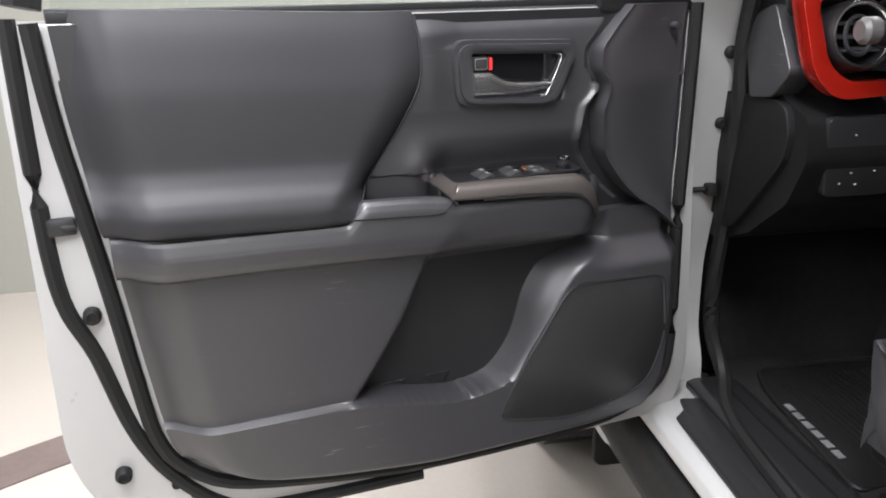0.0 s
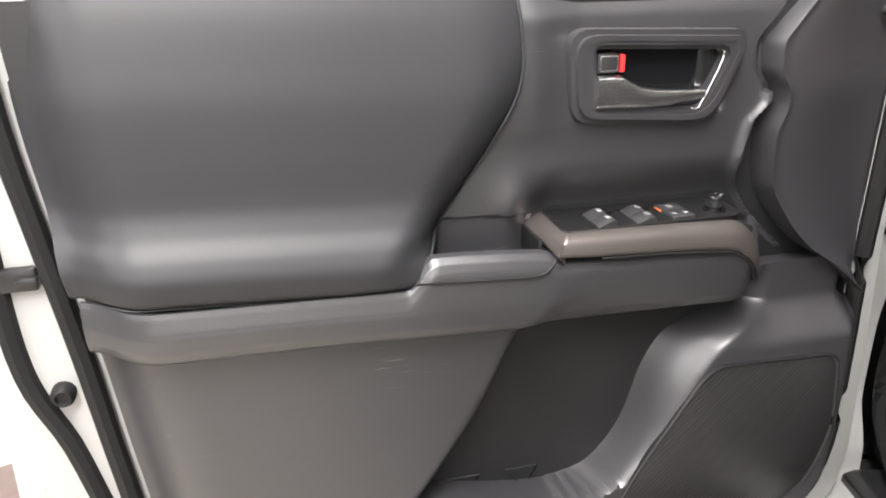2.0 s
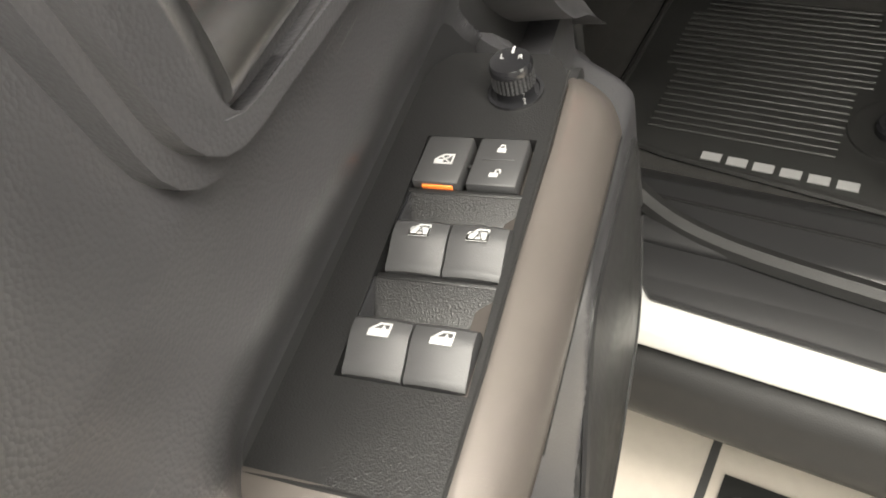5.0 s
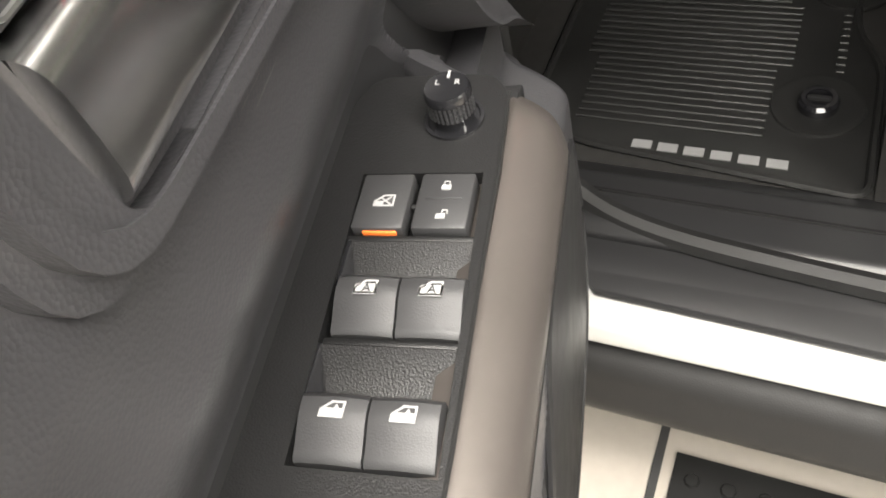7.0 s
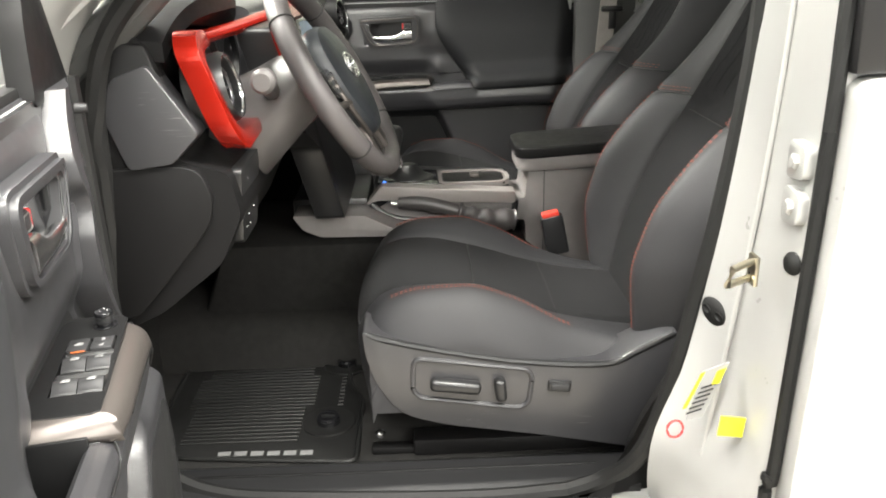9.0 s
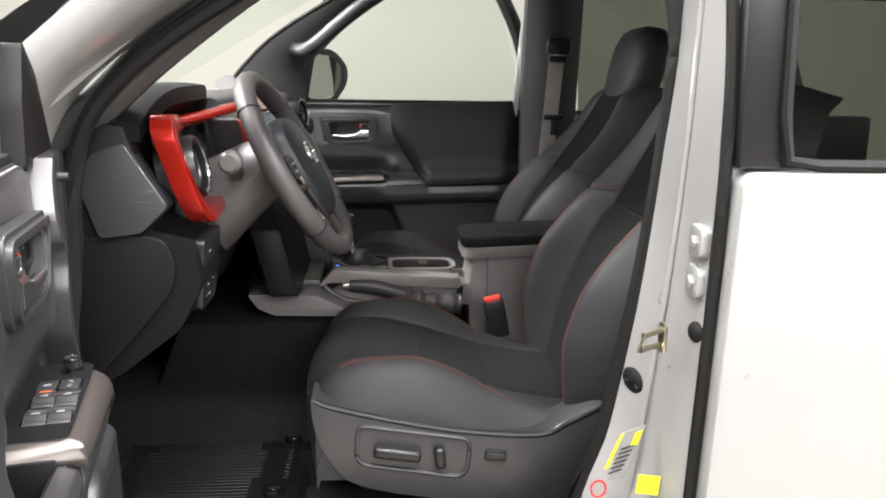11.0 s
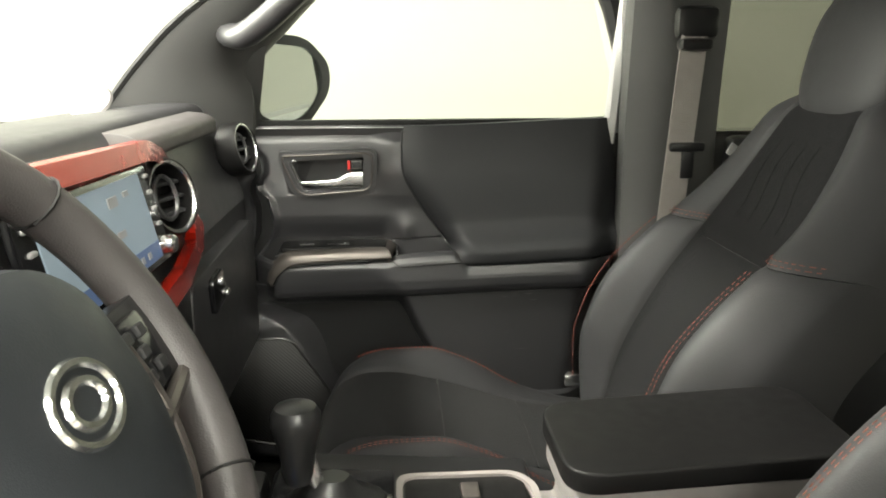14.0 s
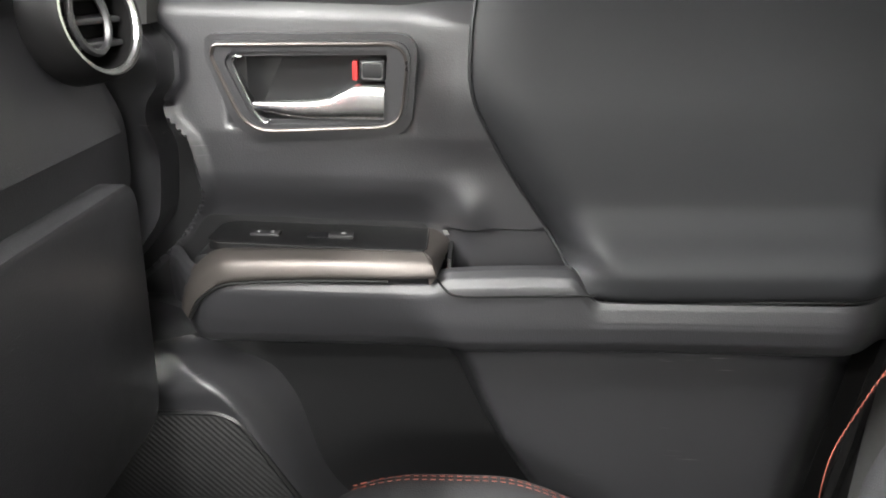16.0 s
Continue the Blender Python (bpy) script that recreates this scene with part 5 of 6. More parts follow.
# ---- steering wheel ----
WC, WT = Vector((-0.812, -0.308, 1.176)), 29.0
wheel = thing("steering_wheel", "black leather steering wheel with silver spokes", "steering wheel", pose(*WC, 0, 90 - WT, -3.5))
part("rim", tube([(0.162 * math.cos(a), 0.162 * math.sin(a), 0) for a in np.linspace(0, 2 * math.pi, 65)[:-1]], 0.0165, 14, 0, 1.1, True), LEATHER, wheel, "black leather wheel rim")
for a0 in (0.9, -0.9, 2.3, -2.3):
    part("rim_seam", tube([(0.162 * math.cos(a0) + 0.0172 * math.cos(q) * math.cos(a0), 0.162 * math.sin(a0) + 0.0172 * math.cos(q) * math.sin(a0), 0.0190 * math.sin(q)) for q in np.linspace(0, 2 * math.pi, 17)[:-1]], 0.0012, 5, 0, 1, True), RUBBER, wheel)
hubp = rounded([(-0.080, -0.050), (-0.086, 0.0), (-0.080, 0.050), (-0.050, 0.084), (0.020, 0.086), (0.070, 0.066), (0.104, 0.030), (0.108, 0.0), (0.104, -0.030), (0.070, -0.066), (0.020, -0.086), (-0.050, -0.084)], 0.03)
part("airbag_cover", loft([[(x * k, y * k, z) for x, y in hubp] for k, z in ((0.95, -0.02), (1.0, 0.0), (0.985, 0.012), (0.93, 0.021), (0.78, 0.027), (0.5, 0.030), (0.15, 0.031))]), AIRBAG, wheel, "smooth black airbag cover")
for sgn in (-1, 1):
    part("hub_arc", tube([(-0.012, sgn * 0.090, 0.012), (0.030, sgn * 0.090, 0.013), (0.070, sgn * 0.074, 0.012), (0.100, sgn * 0.046, 0.008)], 0.0042, 8, 20), SILVER, wheel, "satin silver arc beside the hub")


def oval(cx, a, b, r):
    return tube([(cx + a * math.cos(q), b * math.sin(q), 0.0315) for q in np.linspace(0, 2 * math.pi, 31)[:-1]], r, 6, 0, 1, True)


part("emblem", joined(oval(-0.006, 0.020, 0.028, 0.0028), oval(-0.006, 0.011, 0.016, 0.0030)), CHROME, wheel, "oval chrome badge")
for sgn in (-1, 1):
    sp = part("spoke", prism(rounded([(-0.028, sgn * 0.07), (-0.032, sgn * 0.150), (0.030, sgn * 0.150), (0.036, sgn * 0.07)], 0.006), -0.014, 0.006, "xyz", 0.003), SMOOTH, wheel)
    part("spoke_trim", tube([(0.040, sgn * 0.066, 0.012), (0.036, sgn * 0.10, 0.010), (0.030, sgn * 0.148, 0.004)], 0.006, 8, 12), SILVER, sp, "satin silver spoke edge")
    bp_ = part("button_pad", prism(rounded([(-0.022, sgn * 0.078), (-0.024, sgn * 0.128), (0.022, sgn * 0.124), (0.028, sgn * 0.078)], 0.008), 0.004, 0.013, "xyz", 0.002), GLOSS, sp)
    for bxx, byy in ((-0.012, 0.092), (0.014, 0.092), (0.0, 0.102), (-0.012, 0.112), (0.012, 0.112)):
        part("wheel_button", box(0.008, 0.011, 0.004, (bxx, sgn * byy, 0.0145), 0.001, 1), KEY, bp_)
    part("lower_spoke", prism(rounded([(0.062, sgn * 0.024), (0.155, sgn * 0.038), (0.150, sgn * 0.066), (0.060, sgn * 0.050)], 0.006), -0.012, 0.006, "xyz", 0.004), SILVER, wheel, "satin silver lower spoke")
part("lower_infill", prism(rounded([(0.070, -0.024), (0.155, -0.036), (0.155, 0.036), (0.070, 0.024)], 0.006), -0.014, 0.0, "xyz", 0.002), GLOSS, wheel)
col = thing("steering_column", "dark grey steering column shroud with stalk", "steering column")
part("shroud", loft([[(x, -0.335 + ry * math.cos(a), z + rz * math.sin(a)) for a in np.linspace(0, 2 * math.pi, 25)[:-1]] for x, z, ry, rz in ((-0.835, 1.18, 0.05, 0.05), (-0.86, 1.17, 0.075, 0.065), (-0.93, 1.115, 0.085, 0.085), (-1.0, 1.08, 0.08, 0.09))]), GREYTRIM, col, "dark grey column shroud")
stk_ = part("stalk", tube([(-0.90, -0.40, 1.17), (-0.892, -0.47, 1.19), (-0.886, -0.525, 1.205)], lambda f: 0.012 + 0.004 * f, 12, 10), SMOOTH, col)
part("stalk_tip", lathe([(0.012, -0.012), (0.017, -0.006), (0.017, 0.01), (0.013, 0.014), (0.0005, 0.014)], 16, "y", (-0.886, -0.53, 1.205)), GREYTRIM, stk_)

# ---- centre console ----


def slope(bm):
    """Tips the lid a little, its front end lower."""
    for v in bm.verts:
        v.co.z += 0.05 * (v.co.x + 0.35)
    return bm


con = thing("centre_console", "grey and black centre console with armrest and shifter", "console", pose(0.010, 0.0, -0.015))
part("console_foot", prism([(-1.20, 0.57), (-1.10, 0.83), (-0.60, 0.83), (-0.45, 0.78), (-0.45, 0.57)], -0.09, 0.24, "xzy", 0.02), CARPET, con, "black carpet on the tunnel sides")
part("console_body", prism(rounded([(-0.95, 0.838), (-0.95, 0.862), (-0.86, 0.862), (-0.80, 0.86), (-0.76, 0.885), (-0.474, 0.885), (-0.468, 0.948), (-0.25, 0.955), (-0.22, 0.60), (-0.46, 0.60), (-0.474, 0.836)], 0.006), 0.0, 0.142, "xzy", 0.006), CONSOLE, con, "grey plastic console sides")
part("console_top", prism(rounded([(-0.80, 0.89), (-0.775, 0.918), (-0.50, 0.900), (-0.50, 0.87), (-0.80, 0.87)], 0.006), 0.014, 0.19, "xzy", 0.004), SMOOTH, con)
part("top_rail", prism(rounded([(-0.812, 0.885), (-0.778, 0.924), (-0.497, 0.905), (-0.497, 0.880), (-0.785, 0.895)], 0.006), -0.020, 0.018, "xzy", 0.004), RAIL, con, "satin silver console rail")
part("lower_rail", prism(rounded([(-0.955, 0.888), (-0.81, 0.885), (-0.745, 0.852), (-0.62, 0.846), (-0.62, 0.836), (-0.90, 0.842), (-0.935, 0.858)], 0.006), -0.088, -0.004, "xzy", 0.003), CONSOLE, con, "grey console step")
part("brake_recess", tube([(-0.80, -0.012, 0.886), (-0.74, -0.012, 0.850), (-0.55, -0.012, 0.838), (-0.505, -0.012, 0.848), (-0.495, -0.012, 0.885)], 0.007, 8, 24), SMOOTH, con)
part("armrest_lid", slope(prism(rounded([(-0.495, -0.018), (-0.207, -0.018), (-0.207, 0.145), (-0.495, 0.145)], 0.040, 8), 0.978, 1.001, "xyz", 0.011, 4)), MATTE, con, "padded black console lid")
part("lid_base", slope(prism(rounded([(-0.491, -0.014), (-0.210, -0.014), (-0.210, 0.141), (-0.491, 0.141)], 0.040, 8), 0.950, 0.9785, "xyz", 0.004, 2)), CONSOLE, con)
part("body_seam", box(0.0016, 0.002, 0.34, (-0.434, -0.0002, 0.79), 0.0004, 1), JOINT, con)
part("tray_rim", ring_frame(rounded([(-0.655, 0.035), (-0.52, 0.035), (-0.50, 0.06), (-0.50, 0.115), (-0.52, 0.142), (-0.655, 0.142)], 0.02), rounded([(-0.648, 0.042), (-0.524, 0.042), (-0.508, 0.064), (-0.508, 0.112), (-0.524, 0.135), (-0.648, 0.135)], 0.02), 0.895, 0.913, "xyz"), RAIL, con, "silver rim of the cup tray")
part("tray_floor", box(0.135, 0.094, 0.004, (-0.580, 0.088, 0.9075), 0.001), MATTE, con)
part("cup_clip", box(0.02, 0.03, 0.008, (-0.575, 0.10, 0.912), 0.002), SILVER, con)
sh = part("shifter", tube([(-0.725, 0.085, 0.905), (-0.737, 0.082, 0.935), (-0.750, 0.078, 0.98)], 0.010, 12), CHROME, con)
part("shift_knob", loft([[(-0.755 + r * math.cos(a), 0.076 + r * math.sin(a), z) for a in np.linspace(0, 2 * math.pi, 21)[:-1]] for r, z in ((0.012, 0.945), (0.016, 0.955), (0.018, 0.975), (0.022, 0.995), (0.026, 1.010), (0.026, 1.020), (0.021, 1.029), (0.010, 1.033))]), SMOOTH, sh, "black leather shift knob")
part("shift_boot", loft([[(-0.722 + r * math.cos(a) * (1 + 0.06 * math.sin(5 * a)), 0.085 + r * 0.8 * math.sin(a), z) for a in np.linspace(0, 2 * math.pi, 25)[:-1]] for r, z in ((0.060, 0.905), (0.054, 0.918), (0.036, 0.924), (0.018, 0.945))]), SMOOTH, con, "black leather shifter boot")
part("gear_plate", box(0.13, 0.12, 0.006, (-0.722, 0.092, 0.914), 0.002, 2, pose(0, 0, 0, 0, 4, 0)), GLOSS, con)
part("blue_lamp", box(0.005, 0.004, 0.002, (-0.772, 0.030, 0.921)), BLUELED, con)
part("front_bin", box(0.16, 0.20, 0.05, (-0.885, 0.09, 0.875), 0.01), SMOOTH, con)
hb = thing("hand_brake", "black hand brake lever with leather boot", "hand brake", pose(0.020, 0.018, -0.018))
part("grip", tube([(-0.752, -0.054, 0.896), (-0.70, -0.054, 0.894), (-0.64, -0.054, 0.878), (-0.62, -0.054, 0.872)], lambda f: 0.012 + 0.003 * math.sin(math.pi * f), 12, 16), LEATHER, hb)
part("button", lathe([(0.006, -0.012), (0.006, 0.0), (0.0005, 0.0)], 12, "x", (-0.754, -0.054, 0.896)), CHROME, hb)
part("boot", tube([(-0.63, -0.054, 0.876), (-0.58, -0.053, 0.858), (-0.51, -0.048, 0.850)], lambda f: 0.016 + 0.008 * f + 0.003 * math.sin(f * 25), 12, 24), LEATHER, hb)
bk = thing("belt_buckle", "black seat-belt buckle with red button", "seat belt buckle", pose(0.012, -0.003, -0.015))
part("buckle_body", box(0.045, 0.025, 0.085, (-0.428, -0.095, 0.835), 0.006, 2, pose(0, 0, 0, 0, -12, 0)), SMOOTH, bk)
part("red_button", box(0.034, 0.02, 0.012, (-0.438, -0.095, 0.878), 0.003, 2, pose(0, 0, 0, 0, -12, 0)), REDBTN, bk, "red release button")

# ---- seats ----


def dashes(pts, r=0.0008):
    """A sewn thread: short stitches with gaps along a line."""
    line = curve(pts, 3 * int(sum((Vector(b) - Vector(a)).length for a, b in zip(pts, pts[1:])) / 0.0075))
    return joined(*[tube([line[i], (line[i] + line[i + 1]) / 2, line[i + 1] * 0.2 + line[i + 2] * 0.8 if i + 2 < len(line) else line[i + 1]], r, 4) for i in range(0, len(line) - 2, 3)])


crest_z = table([(-0.80, 0.790), (-0.778, 0.828), (-0.755, 0.850), (-0.72, 0.866), (-0.69, 0.873), (-0.62, 0.875), (-0.545, 0.852), (-0.455, 0.802), (-0.36, 0.772), (-0.30, 0.765)])
seat_z = table([(-0.80, 0.785), (-0.778, 0.824), (-0.755, 0.844), (-0.72, 0.855), (-0.69, 0.855), (-0.60, 0.836), (-0.50, 0.806), (-0.44, 0.791), (-0.34, 0.776), (-0.30, 0.772)])
crest_x = table([(0.74, -0.344), (0.79, -0.353), (0.888, -0.361), (0.95, -0.347), (0.99, -0.332), (1.048, -0.293), (1.088, -0.258), (1.115, -0.232), (1.16, -0.192), (1.22, -0.150), (1.33, -0.095)])
rest_x = table([(0.74, -0.332), (0.80, -0.322), (0.877, -0.303), (0.998, -0.250), (1.09, -0.200), (1.16, -0.165), (1.22, -0.137), (1.33, -0.090)])
back_half = table([(0.74, 0.215), (0.85, 0.232), (1.0, 0.238), (1.10, 0.232), (1.20, 0.208), (1.28, 0.175), (1.33, 0.130)])


def build_seat(name, label, cy, side, driver, dx=0.0, lean=0.0):
    """A bucket seat; v runs across, its negative side is the door side."""
    SIDE[0] = side
    s_ = thing(name, label, "car seat", pose(dx, cy, 0), group="front seats")

    def cush(x, v):
        q = abs(v)
        z = seat_z(x) + 0.003 * math.cos(q / 0.115 * 1.57) if q < 0.115 else seat_z(x)
        z += (crest_z(x) - seat_z(x)) * smoothstep(0.105, 0.168, q)
        if q > 0.172:
            k = min(1.0, (q - 0.172) / 0.060)
            z -= 0.072 * k ** 1.9 + 0.004 * k
        return z

    def sheet(v0, v1, x0=-0.800, x1=-0.315):
        def f(s, t):
            v = v0 + (v1 - v0) * t
            x = x0 + (x1 - x0) * s ** 1.15
            e = min(t, 1 - t) * abs(v1 - v0)
            return (x + 0.030 * (abs(v) / 0.232) ** 2.5 * (1 - s) ** 3, v, cush(x, v) - 0.0035 * (1 - smoothstep(0, 0.006, e)))
        return f
    part("cushion_insert", grid(sheet(-0.118, 0.118), 40, 24, (0, 0, -0.06)), FABRIC, s_, "charcoal cloth cushion centre")
    for a, b in ((-0.232, -0.119), (0.119, 0.232)):
        part("cushion_bolster", grid(sheet(a, b), 40, 22, (0, 0, -0.04)), VINYL, s_, "dark grey vinyl cushion bolster")
    for sg in (-1, 1):
        for off in (0.0, 0.0055):
            pts = [(x, sg * (0.170 + off), cush(x, 0.170 + off) + 0.0009) for x in np.linspace(-0.735, -0.452, 20)]
            part("stitching", dashes(pts, 0.00055), STITCH, s_, "orange-red double stitching")
    for x in (-0.600, -0.466):
        part("cushion_seam", tube([(x, v, cush(x, v) - 0.0010) for v in np.linspace(-0.116, 0.116, 11)], 0.0014, 5), RUBBER, s_)
    part("cushion_front", grid(lambda s, t: (-0.798 + 0.006 * s + 0.030 * abs(2 * t - 1) ** 2.5 - 0.006 * math.sin(math.pi * s), -0.230 + 0.460 * t, 0.792 - 0.105 * s), 8, 20, (0.05, 0, 0)), VINYL, s_)

    pivot = Vector((-0.30, 0.0, 0.76))
    turn = Matrix.Rotation(radians(lean), 3, "Y")

    ins = 0.505 if driver else 0.545

    def back(z, q, off=0.0):
        """z: height before leaning; q: -1 to 1 across."""
        half = back_half(z)
        a = abs(q)
        x = rest_x(z) + (crest_x(z) - rest_x(z)) * smoothstep(0.48, 0.74, a)
        if a > 0.76:
            k = (a - 0.76) / 0.24
            x += 0.085 * k ** 1.8
        x += 0.030 * smoothstep(1.28, 1.33, z) ** 2
        p = Vector((x - off, q * half, z + off * 0.4))
        return pivot + turn @ (p - pivot)

    def bsheet(q0, q1, z0, z1):
        def f(s, t):
            q = q0 + (q1 - q0) * t
            e = min(t, 1 - t) * abs(q1 - q0) * 0.23
            e2 = min(s, 1 - s) * (z1 - z0)
            return back(z0 + (z1 - z0) * s, q, -0.004 * (1 - smoothstep(0, 0.006, min(e, e2))))
        return f
    part("backrest_insert", grid(bsheet(-ins, ins, 0.755, 1.088), 34, 22, (0.10, 0, -0.02)), FABRIC, s_, "charcoal cloth backrest centre")
    yoke = part("backrest_yoke", grid(bsheet(-ins, ins, 1.0885, 1.328), 26, 22, (0.08, 0, -0.02)), FABRIC, s_, "embossed cloth backrest yoke")
    for k in (-0.28, -0.10, 0.10, 0.28):
        part("embossed_line", tube([back(z, k + 0.05 * math.sin((z - 1.1) * 40), 0.0002) for z in np.linspace(1.13, 1.25, 10)], 0.0007, 4), FABRIC, yoke)
    for a, b in ((-1.0, -ins - 0.003), (ins + 0.003, 1.0)):
        part("backrest_bolster", grid(bsheet(a, b, 0.755, 1.1095), 34, 20, (0.10, 0, -0.02)), VINYL, s_, "dark grey vinyl backrest bolster")
        part("backrest_shoulder", grid(bsheet(a, b, 1.1105, 1.328), 24, 20, (0.08, 0, -0.02)), VINYL, s_, "dark grey vinyl backrest shoulder")
        sg = -1 if a < 0 else 1
        for off in (0.0, 0.022):
            part("stitching", dashes([back(z, sg * ((0.745 if driver else 0.785) + off), 0.0010) for z in np.linspace(0.79, 1.108, 20)], 0.00055), STITCH, s_, "orange-red double stitching")
        for off in (0.0, 0.0055):
            part("stitching", dashes([back(1.114 + off, sg * q, 0.0010) for q in np.linspace(0.93, 0.52, 10)], 0.00055), STITCH, s_, "orange-red double stitching")
    shell = []
    for z in (0.70, 0.80, 0.95, 1.10, 1.20, 1.29):
        half = back_half(max(z, 0.76)) - 0.012
        c = rest_x(max(z, 0.76)) + 0.055
        shell.append([pivot + turn @ (Vector((c + 0.050 * math.cos(a), half * math.copysign(abs(math.sin(a)) ** 0.5, math.sin(a)), z)) - pivot) for a in np.linspace(0, 2 * math.pi, 29)[:-1]])
    part("backrest_shell", loft(shell), BLACK, s_)
    # headrest on two posts
    hc = pivot + turn @ (Vector((-0.020 if driver else -0.042, 0, 1.375)) - pivot)

    def hr(s, t):
        a = 2 * math.pi * t
        k = (1 - abs(2 * s - 1) ** 4.0) ** 0.40
        ca, sa = math.cos(a), math.sin(a)
        wide = 0.122 * (0.84 + 0.16 * math.sin(math.pi * s))
        return (hc.x + 0.058 * math.copysign(abs(ca) ** 0.8, ca) * k + 0.045 * (s - 0.5), wide * max(k, 0.02) * math.copysign(abs(sa) ** 0.62, sa), hc.z + 0.108 * (2 * s - 1))
    hrest = part("headrest", loft([[hr(i / 24, j / 32) for j in range(32)] for i in range(25)]), VINYL, s_, "dark grey vinyl headrest")
    for sg in (-1, 1):
        part("headrest_seam", tube([(hr(s, 0.5)[0] + 0.010, sg * 0.074, hr(s, 0.5)[2]) for s in np.linspace(0.06, 0.94, 14)], 0.0014, 5), RUBBER, hrest)
        part("headrest_post", tube([(hc.x - 0.006, sg * 0.055, hc.z - 0.15), (hc.x, sg * 0.055, hc.z - 0.05)], 0.006, 8), CHROME, s_)
    if not driver:
        part("seat_tag", box(0.022, 0.003, 0.020, (-0.103, -0.190, 1.205), 0.0005, 1, pose(0, 0, 0, 0, 30, 0)), PRINT, s_, "small white cloth tag")
        part("belt_anchor", joined(box(0.030, 0.010, 0.022, (-0.352, -0.226, 0.790), 0.004), lathe([(0.009, -0.012), (0.009, 0.006), (0.0005, 0.006)], 14, "y", (-0.352, -0.232, 0.790))), CHROME, s_, "steel belt anchor")
    if driver:
        sidep = rounded([(-0.778, 0.832), (-0.776, 0.794), (-0.763, 0.743), (-0.727, 0.686), (-0.657, 0.664), (-0.502, 0.638), (-0.362, 0.610), (-0.315, 0.606), (-0.285, 0.66), (-0.300, 0.812), (-0.318, 0.808), (-0.362, 0.780), (-0.41, 0.761), (-0.534, 0.770), (-0.656, 0.793), (-0.748, 0.816)], [0.006, 0.02, 0.03, 0.03, 0.03, 0.03, 0.03, 0.02, 0.03, 0.006, 0.006, 0.02, 0.04, 0.04, 0.03, 0.02])
        bp = part("side_shield", joined(prism(sidep, -0.233, -0.16, "xzy", 0.006, 3)), BLACK, s_, "black plastic seat side shield")
        part("shield_ledge", tube([(-0.772, -0.228, 0.824), (-0.748, -0.229, 0.815), (-0.656, -0.230, 0.792), (-0.534, -0.230, 0.769), (-0.41, -0.230, 0.760), (-0.362, -0.230, 0.779), (-0.305, -0.230, 0.809)], 0.0055, 8, 40), SMOOTH, bp)
        swp = rounded([(-0.703, 0.784), (-0.529, 0.758), (-0.521, 0.744), (-0.526, 0.700), (-0.540, 0.690), (-0.695, 0.715), (-0.706, 0.728)], 0.016)
        part("switch_recess", tube([(x, -0.2335, z) for x, z in swp], 0.0040, 8, 0, 1, True), BLACK, bp)
        part("slide_switch", box(0.078, 0.020, 0.020, (-0.640, -0.242, 0.738), 0.007, 3, pose(0, 0, 0, 0, 8, 0)), SMOOTH, bp, "black slide switch")
        part("recline_switch", box(0.018, 0.020, 0.038, (-0.571, -0.242, 0.729), 0.007, 3, pose(0, 0, 0, 0, -6, 0)), SMOOTH, bp)
        lm = part("lumbar_switch", box(0.036, 0.008, 0.018, (-0.479, -0.235, 0.727), 0.003, 2, pose(0, 0, 0, 0, 6, 0)), SMOOTH, bp)
        part("rocker", box(0.028, 0.006, 0.011, (-0.479, -0.239, 0.727), 0.002, 2, pose(0, 0, 0, 0, 6, 0)), KEY, lm)
    if not driver:
        for ob in s_.children:
            if ob.name.split(".")[0] in ("cushion_insert", "cushion_bolster", "cushion_front", "cushion_seam") or (ob.name.startswith("stitching") and ob.data.vertices[0].co.z < 0.92):
                ob.location = (0, 0.050, -0.014)
    part("seat_base", box(0.40, 0.36, 0.14, (-0.51, 0, 0.700), 0.02), CARPET, s_)
    for v in (-0.17, 0.17):
        part("seat_rail", joined(box(0.42, 0.04, 0.03, (-0.50, v, 0.592), 0.005), box(0.10, 0.022, 0.014, (-0.73, v, 0.582), 0.004)), MATTE, s_)
        part("rail_bolt", lathe([(0.009, 0.607), (0.009, 0.613), (0.005, 0.616), (0.0005, 0.616)], 12, "z", (-0.765, v, 0)), CHROME, s_)
    SIDE[0] = 1
    return s_


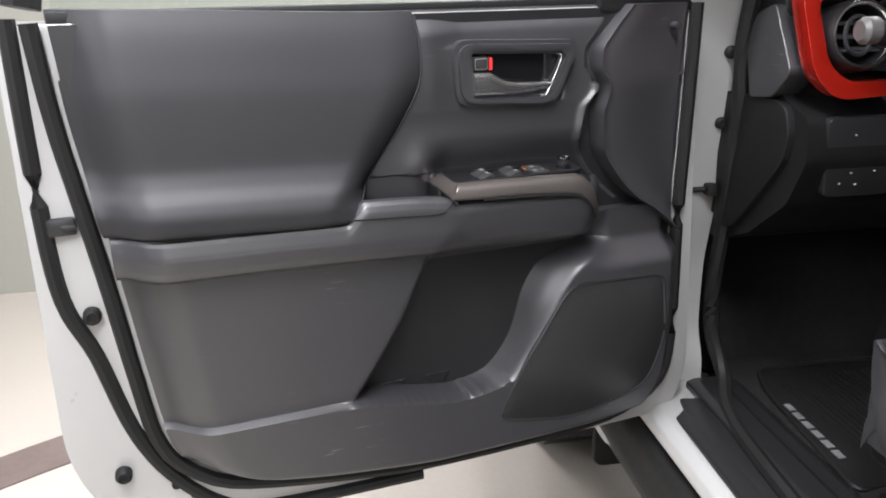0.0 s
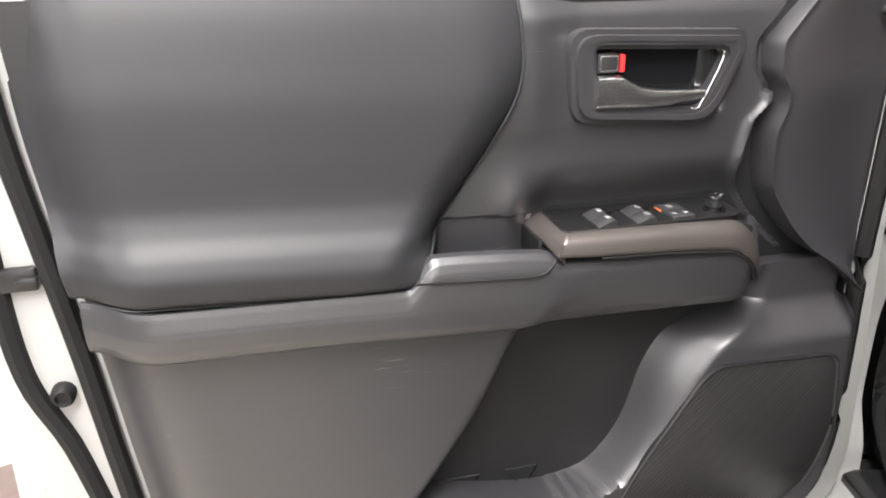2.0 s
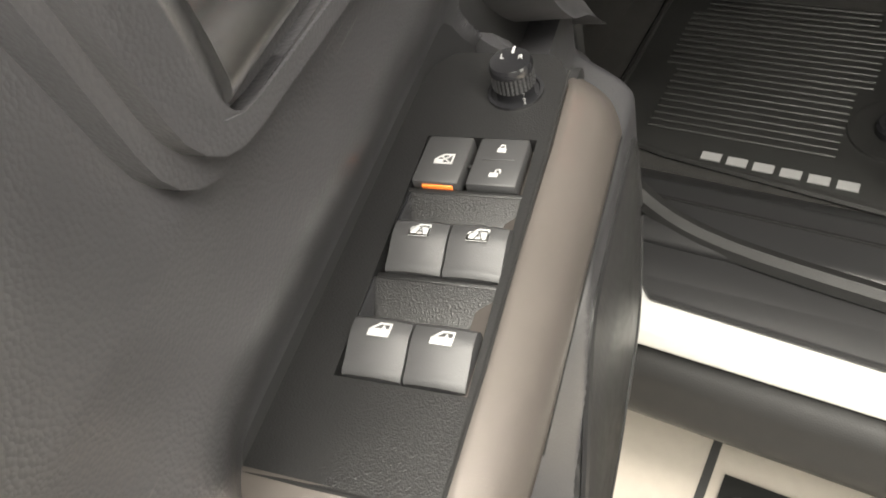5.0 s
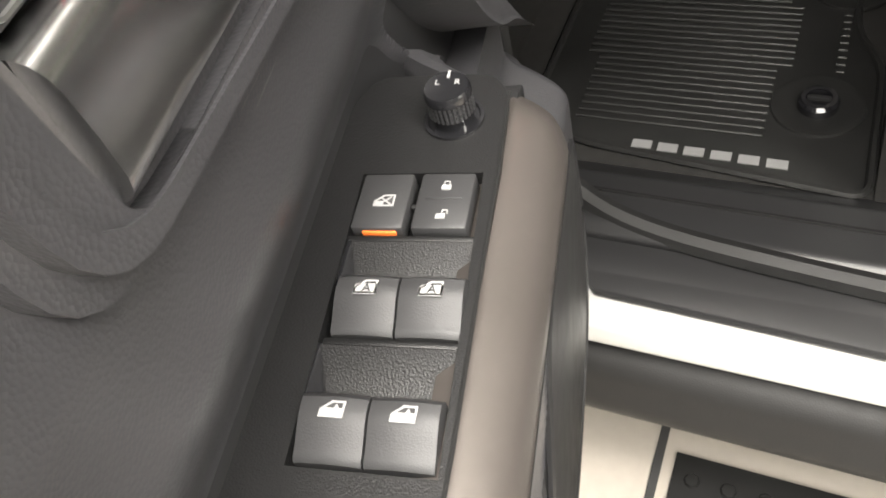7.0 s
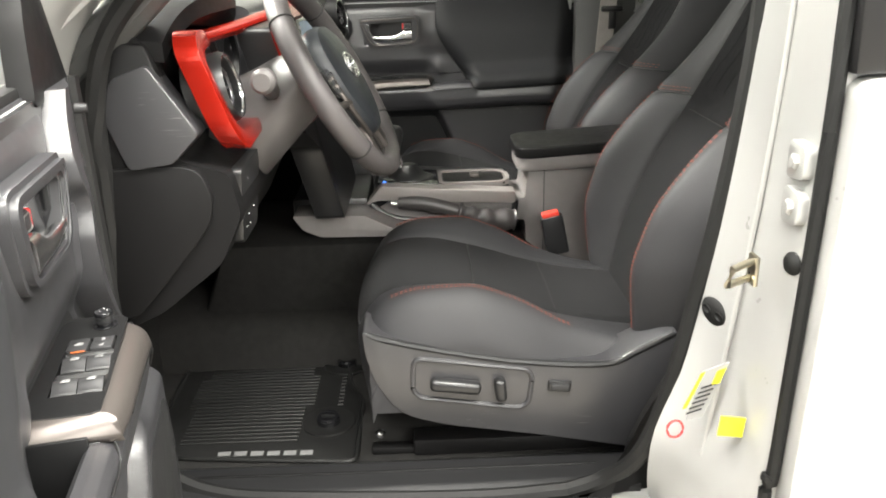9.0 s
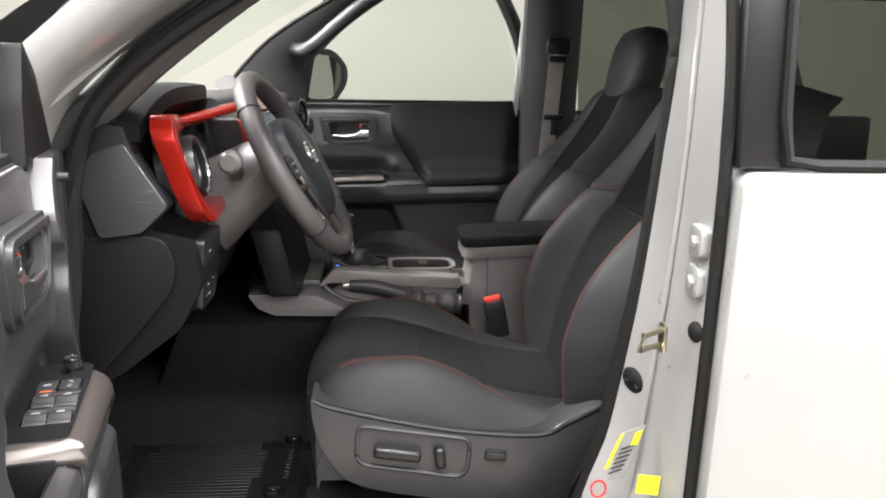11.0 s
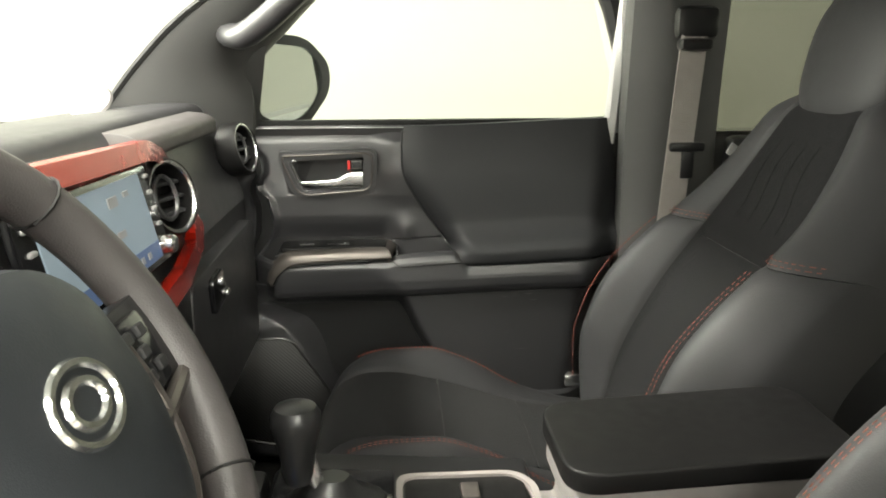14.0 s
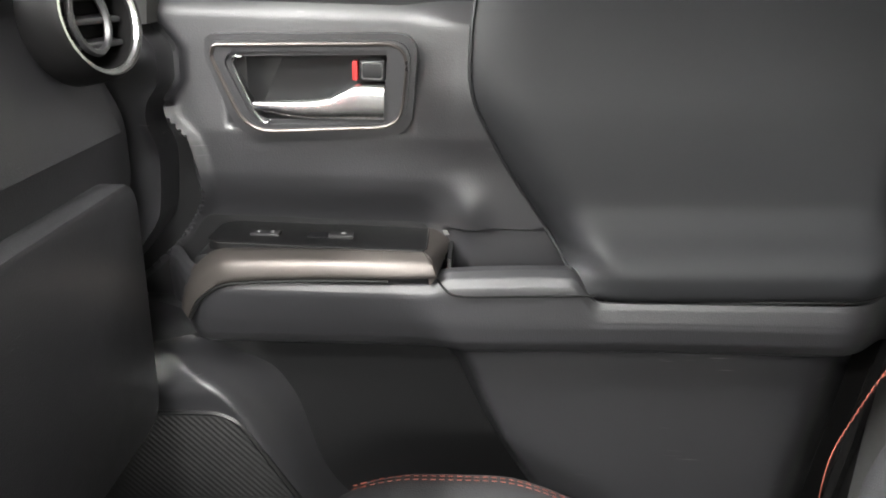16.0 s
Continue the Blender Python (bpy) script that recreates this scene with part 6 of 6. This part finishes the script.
build_seat("driver_seat", "black cloth and vinyl driver seat with orange stitching", -0.300, 1, True)
build_seat("passenger_seat", "black cloth and vinyl passenger seat with orange stitching", 0.415, -1, False, 0.025, 4)

# ---- floor mat ----
mat = thing("floor_mat", "ribbed black rubber floor mat with raised edge and grey lettering bars", "floor mat", pose(0.0, 0.0, -0.006))
mp = rounded([(-1.17, -0.440), (-1.10, -0.466), (-0.806, -0.494), (-0.806, -0.30), (-0.838, -0.24), (-0.838, -0.060), (-1.17, -0.060)], [0.03, 0.03, 0.02, 0.05, 0.05, 0.01, 0.02])
part("mat_sheet", prism(mp, 0.568, 0.580, "xyz", 0.003), MAT, mat)
part("mat_rim", tube([(x, y, 0.581) for x, y in mp], 0.0045, 6, 0, 1, True), MAT, mat)
part("mat_wall", prism(rounded([(-1.17, 0.576), (-1.165, 0.622), (-0.850, 0.630), (-0.842, 0.576)], 0.006), -0.068, -0.058, "xzy", 0.003), MAT, mat, "raised rubber edge of the mat")
for i in range(30):
    y = -0.425 + 0.0115 * i
    part("mat_rib", box(0.205 if -0.43 < y < -0.32 or y > -0.20 else 0.235, 0.0055, 0.003, (-1.014, y, 0.5815), 0.001, 1), MAT, mat)
for i in range(9):
    part("mat_stud", box(0.010, 0.005, 0.003, (-0.848, -0.315 + 0.0125 * i, 0.5815), 0.001, 1), MAT, mat)
for i in range(6):
    part("lettering_bar", box(0.021, 0.012, 0.0012, (-1.032 + 0.028 * i, -0.459 - 0.001 * i, 0.5810)), GREYPRINT, mat)
for cx, cyy in ((-0.864, -0.372), (-0.848, -0.158)):
    part("fastener_boss", lathe([(0.048, 0.579), (0.047, 0.583), (0.040, 0.584), (0.030, 0.5815), (0.0005, 0.5815)], 32, "z", (cx, cyy, 0)), MAT, mat)
    cl = part("mat_fastener", lathe([(0.021, 0.580), (0.021, 0.590), (0.018, 0.594), (0.013, 0.594), (0.011, 0.587), (0.0005, 0.587)], 28, "z", (cx, cyy, 0)), GLOSS, mat, "glossy black mat fastener")
    part("fastener_bar", box(0.024, 0.006, 0.005, (cx, cyy, 0.5925), 0.002, 2, pose(0, 0, 0, 0, 0, 0)), SMOOTH, cl)
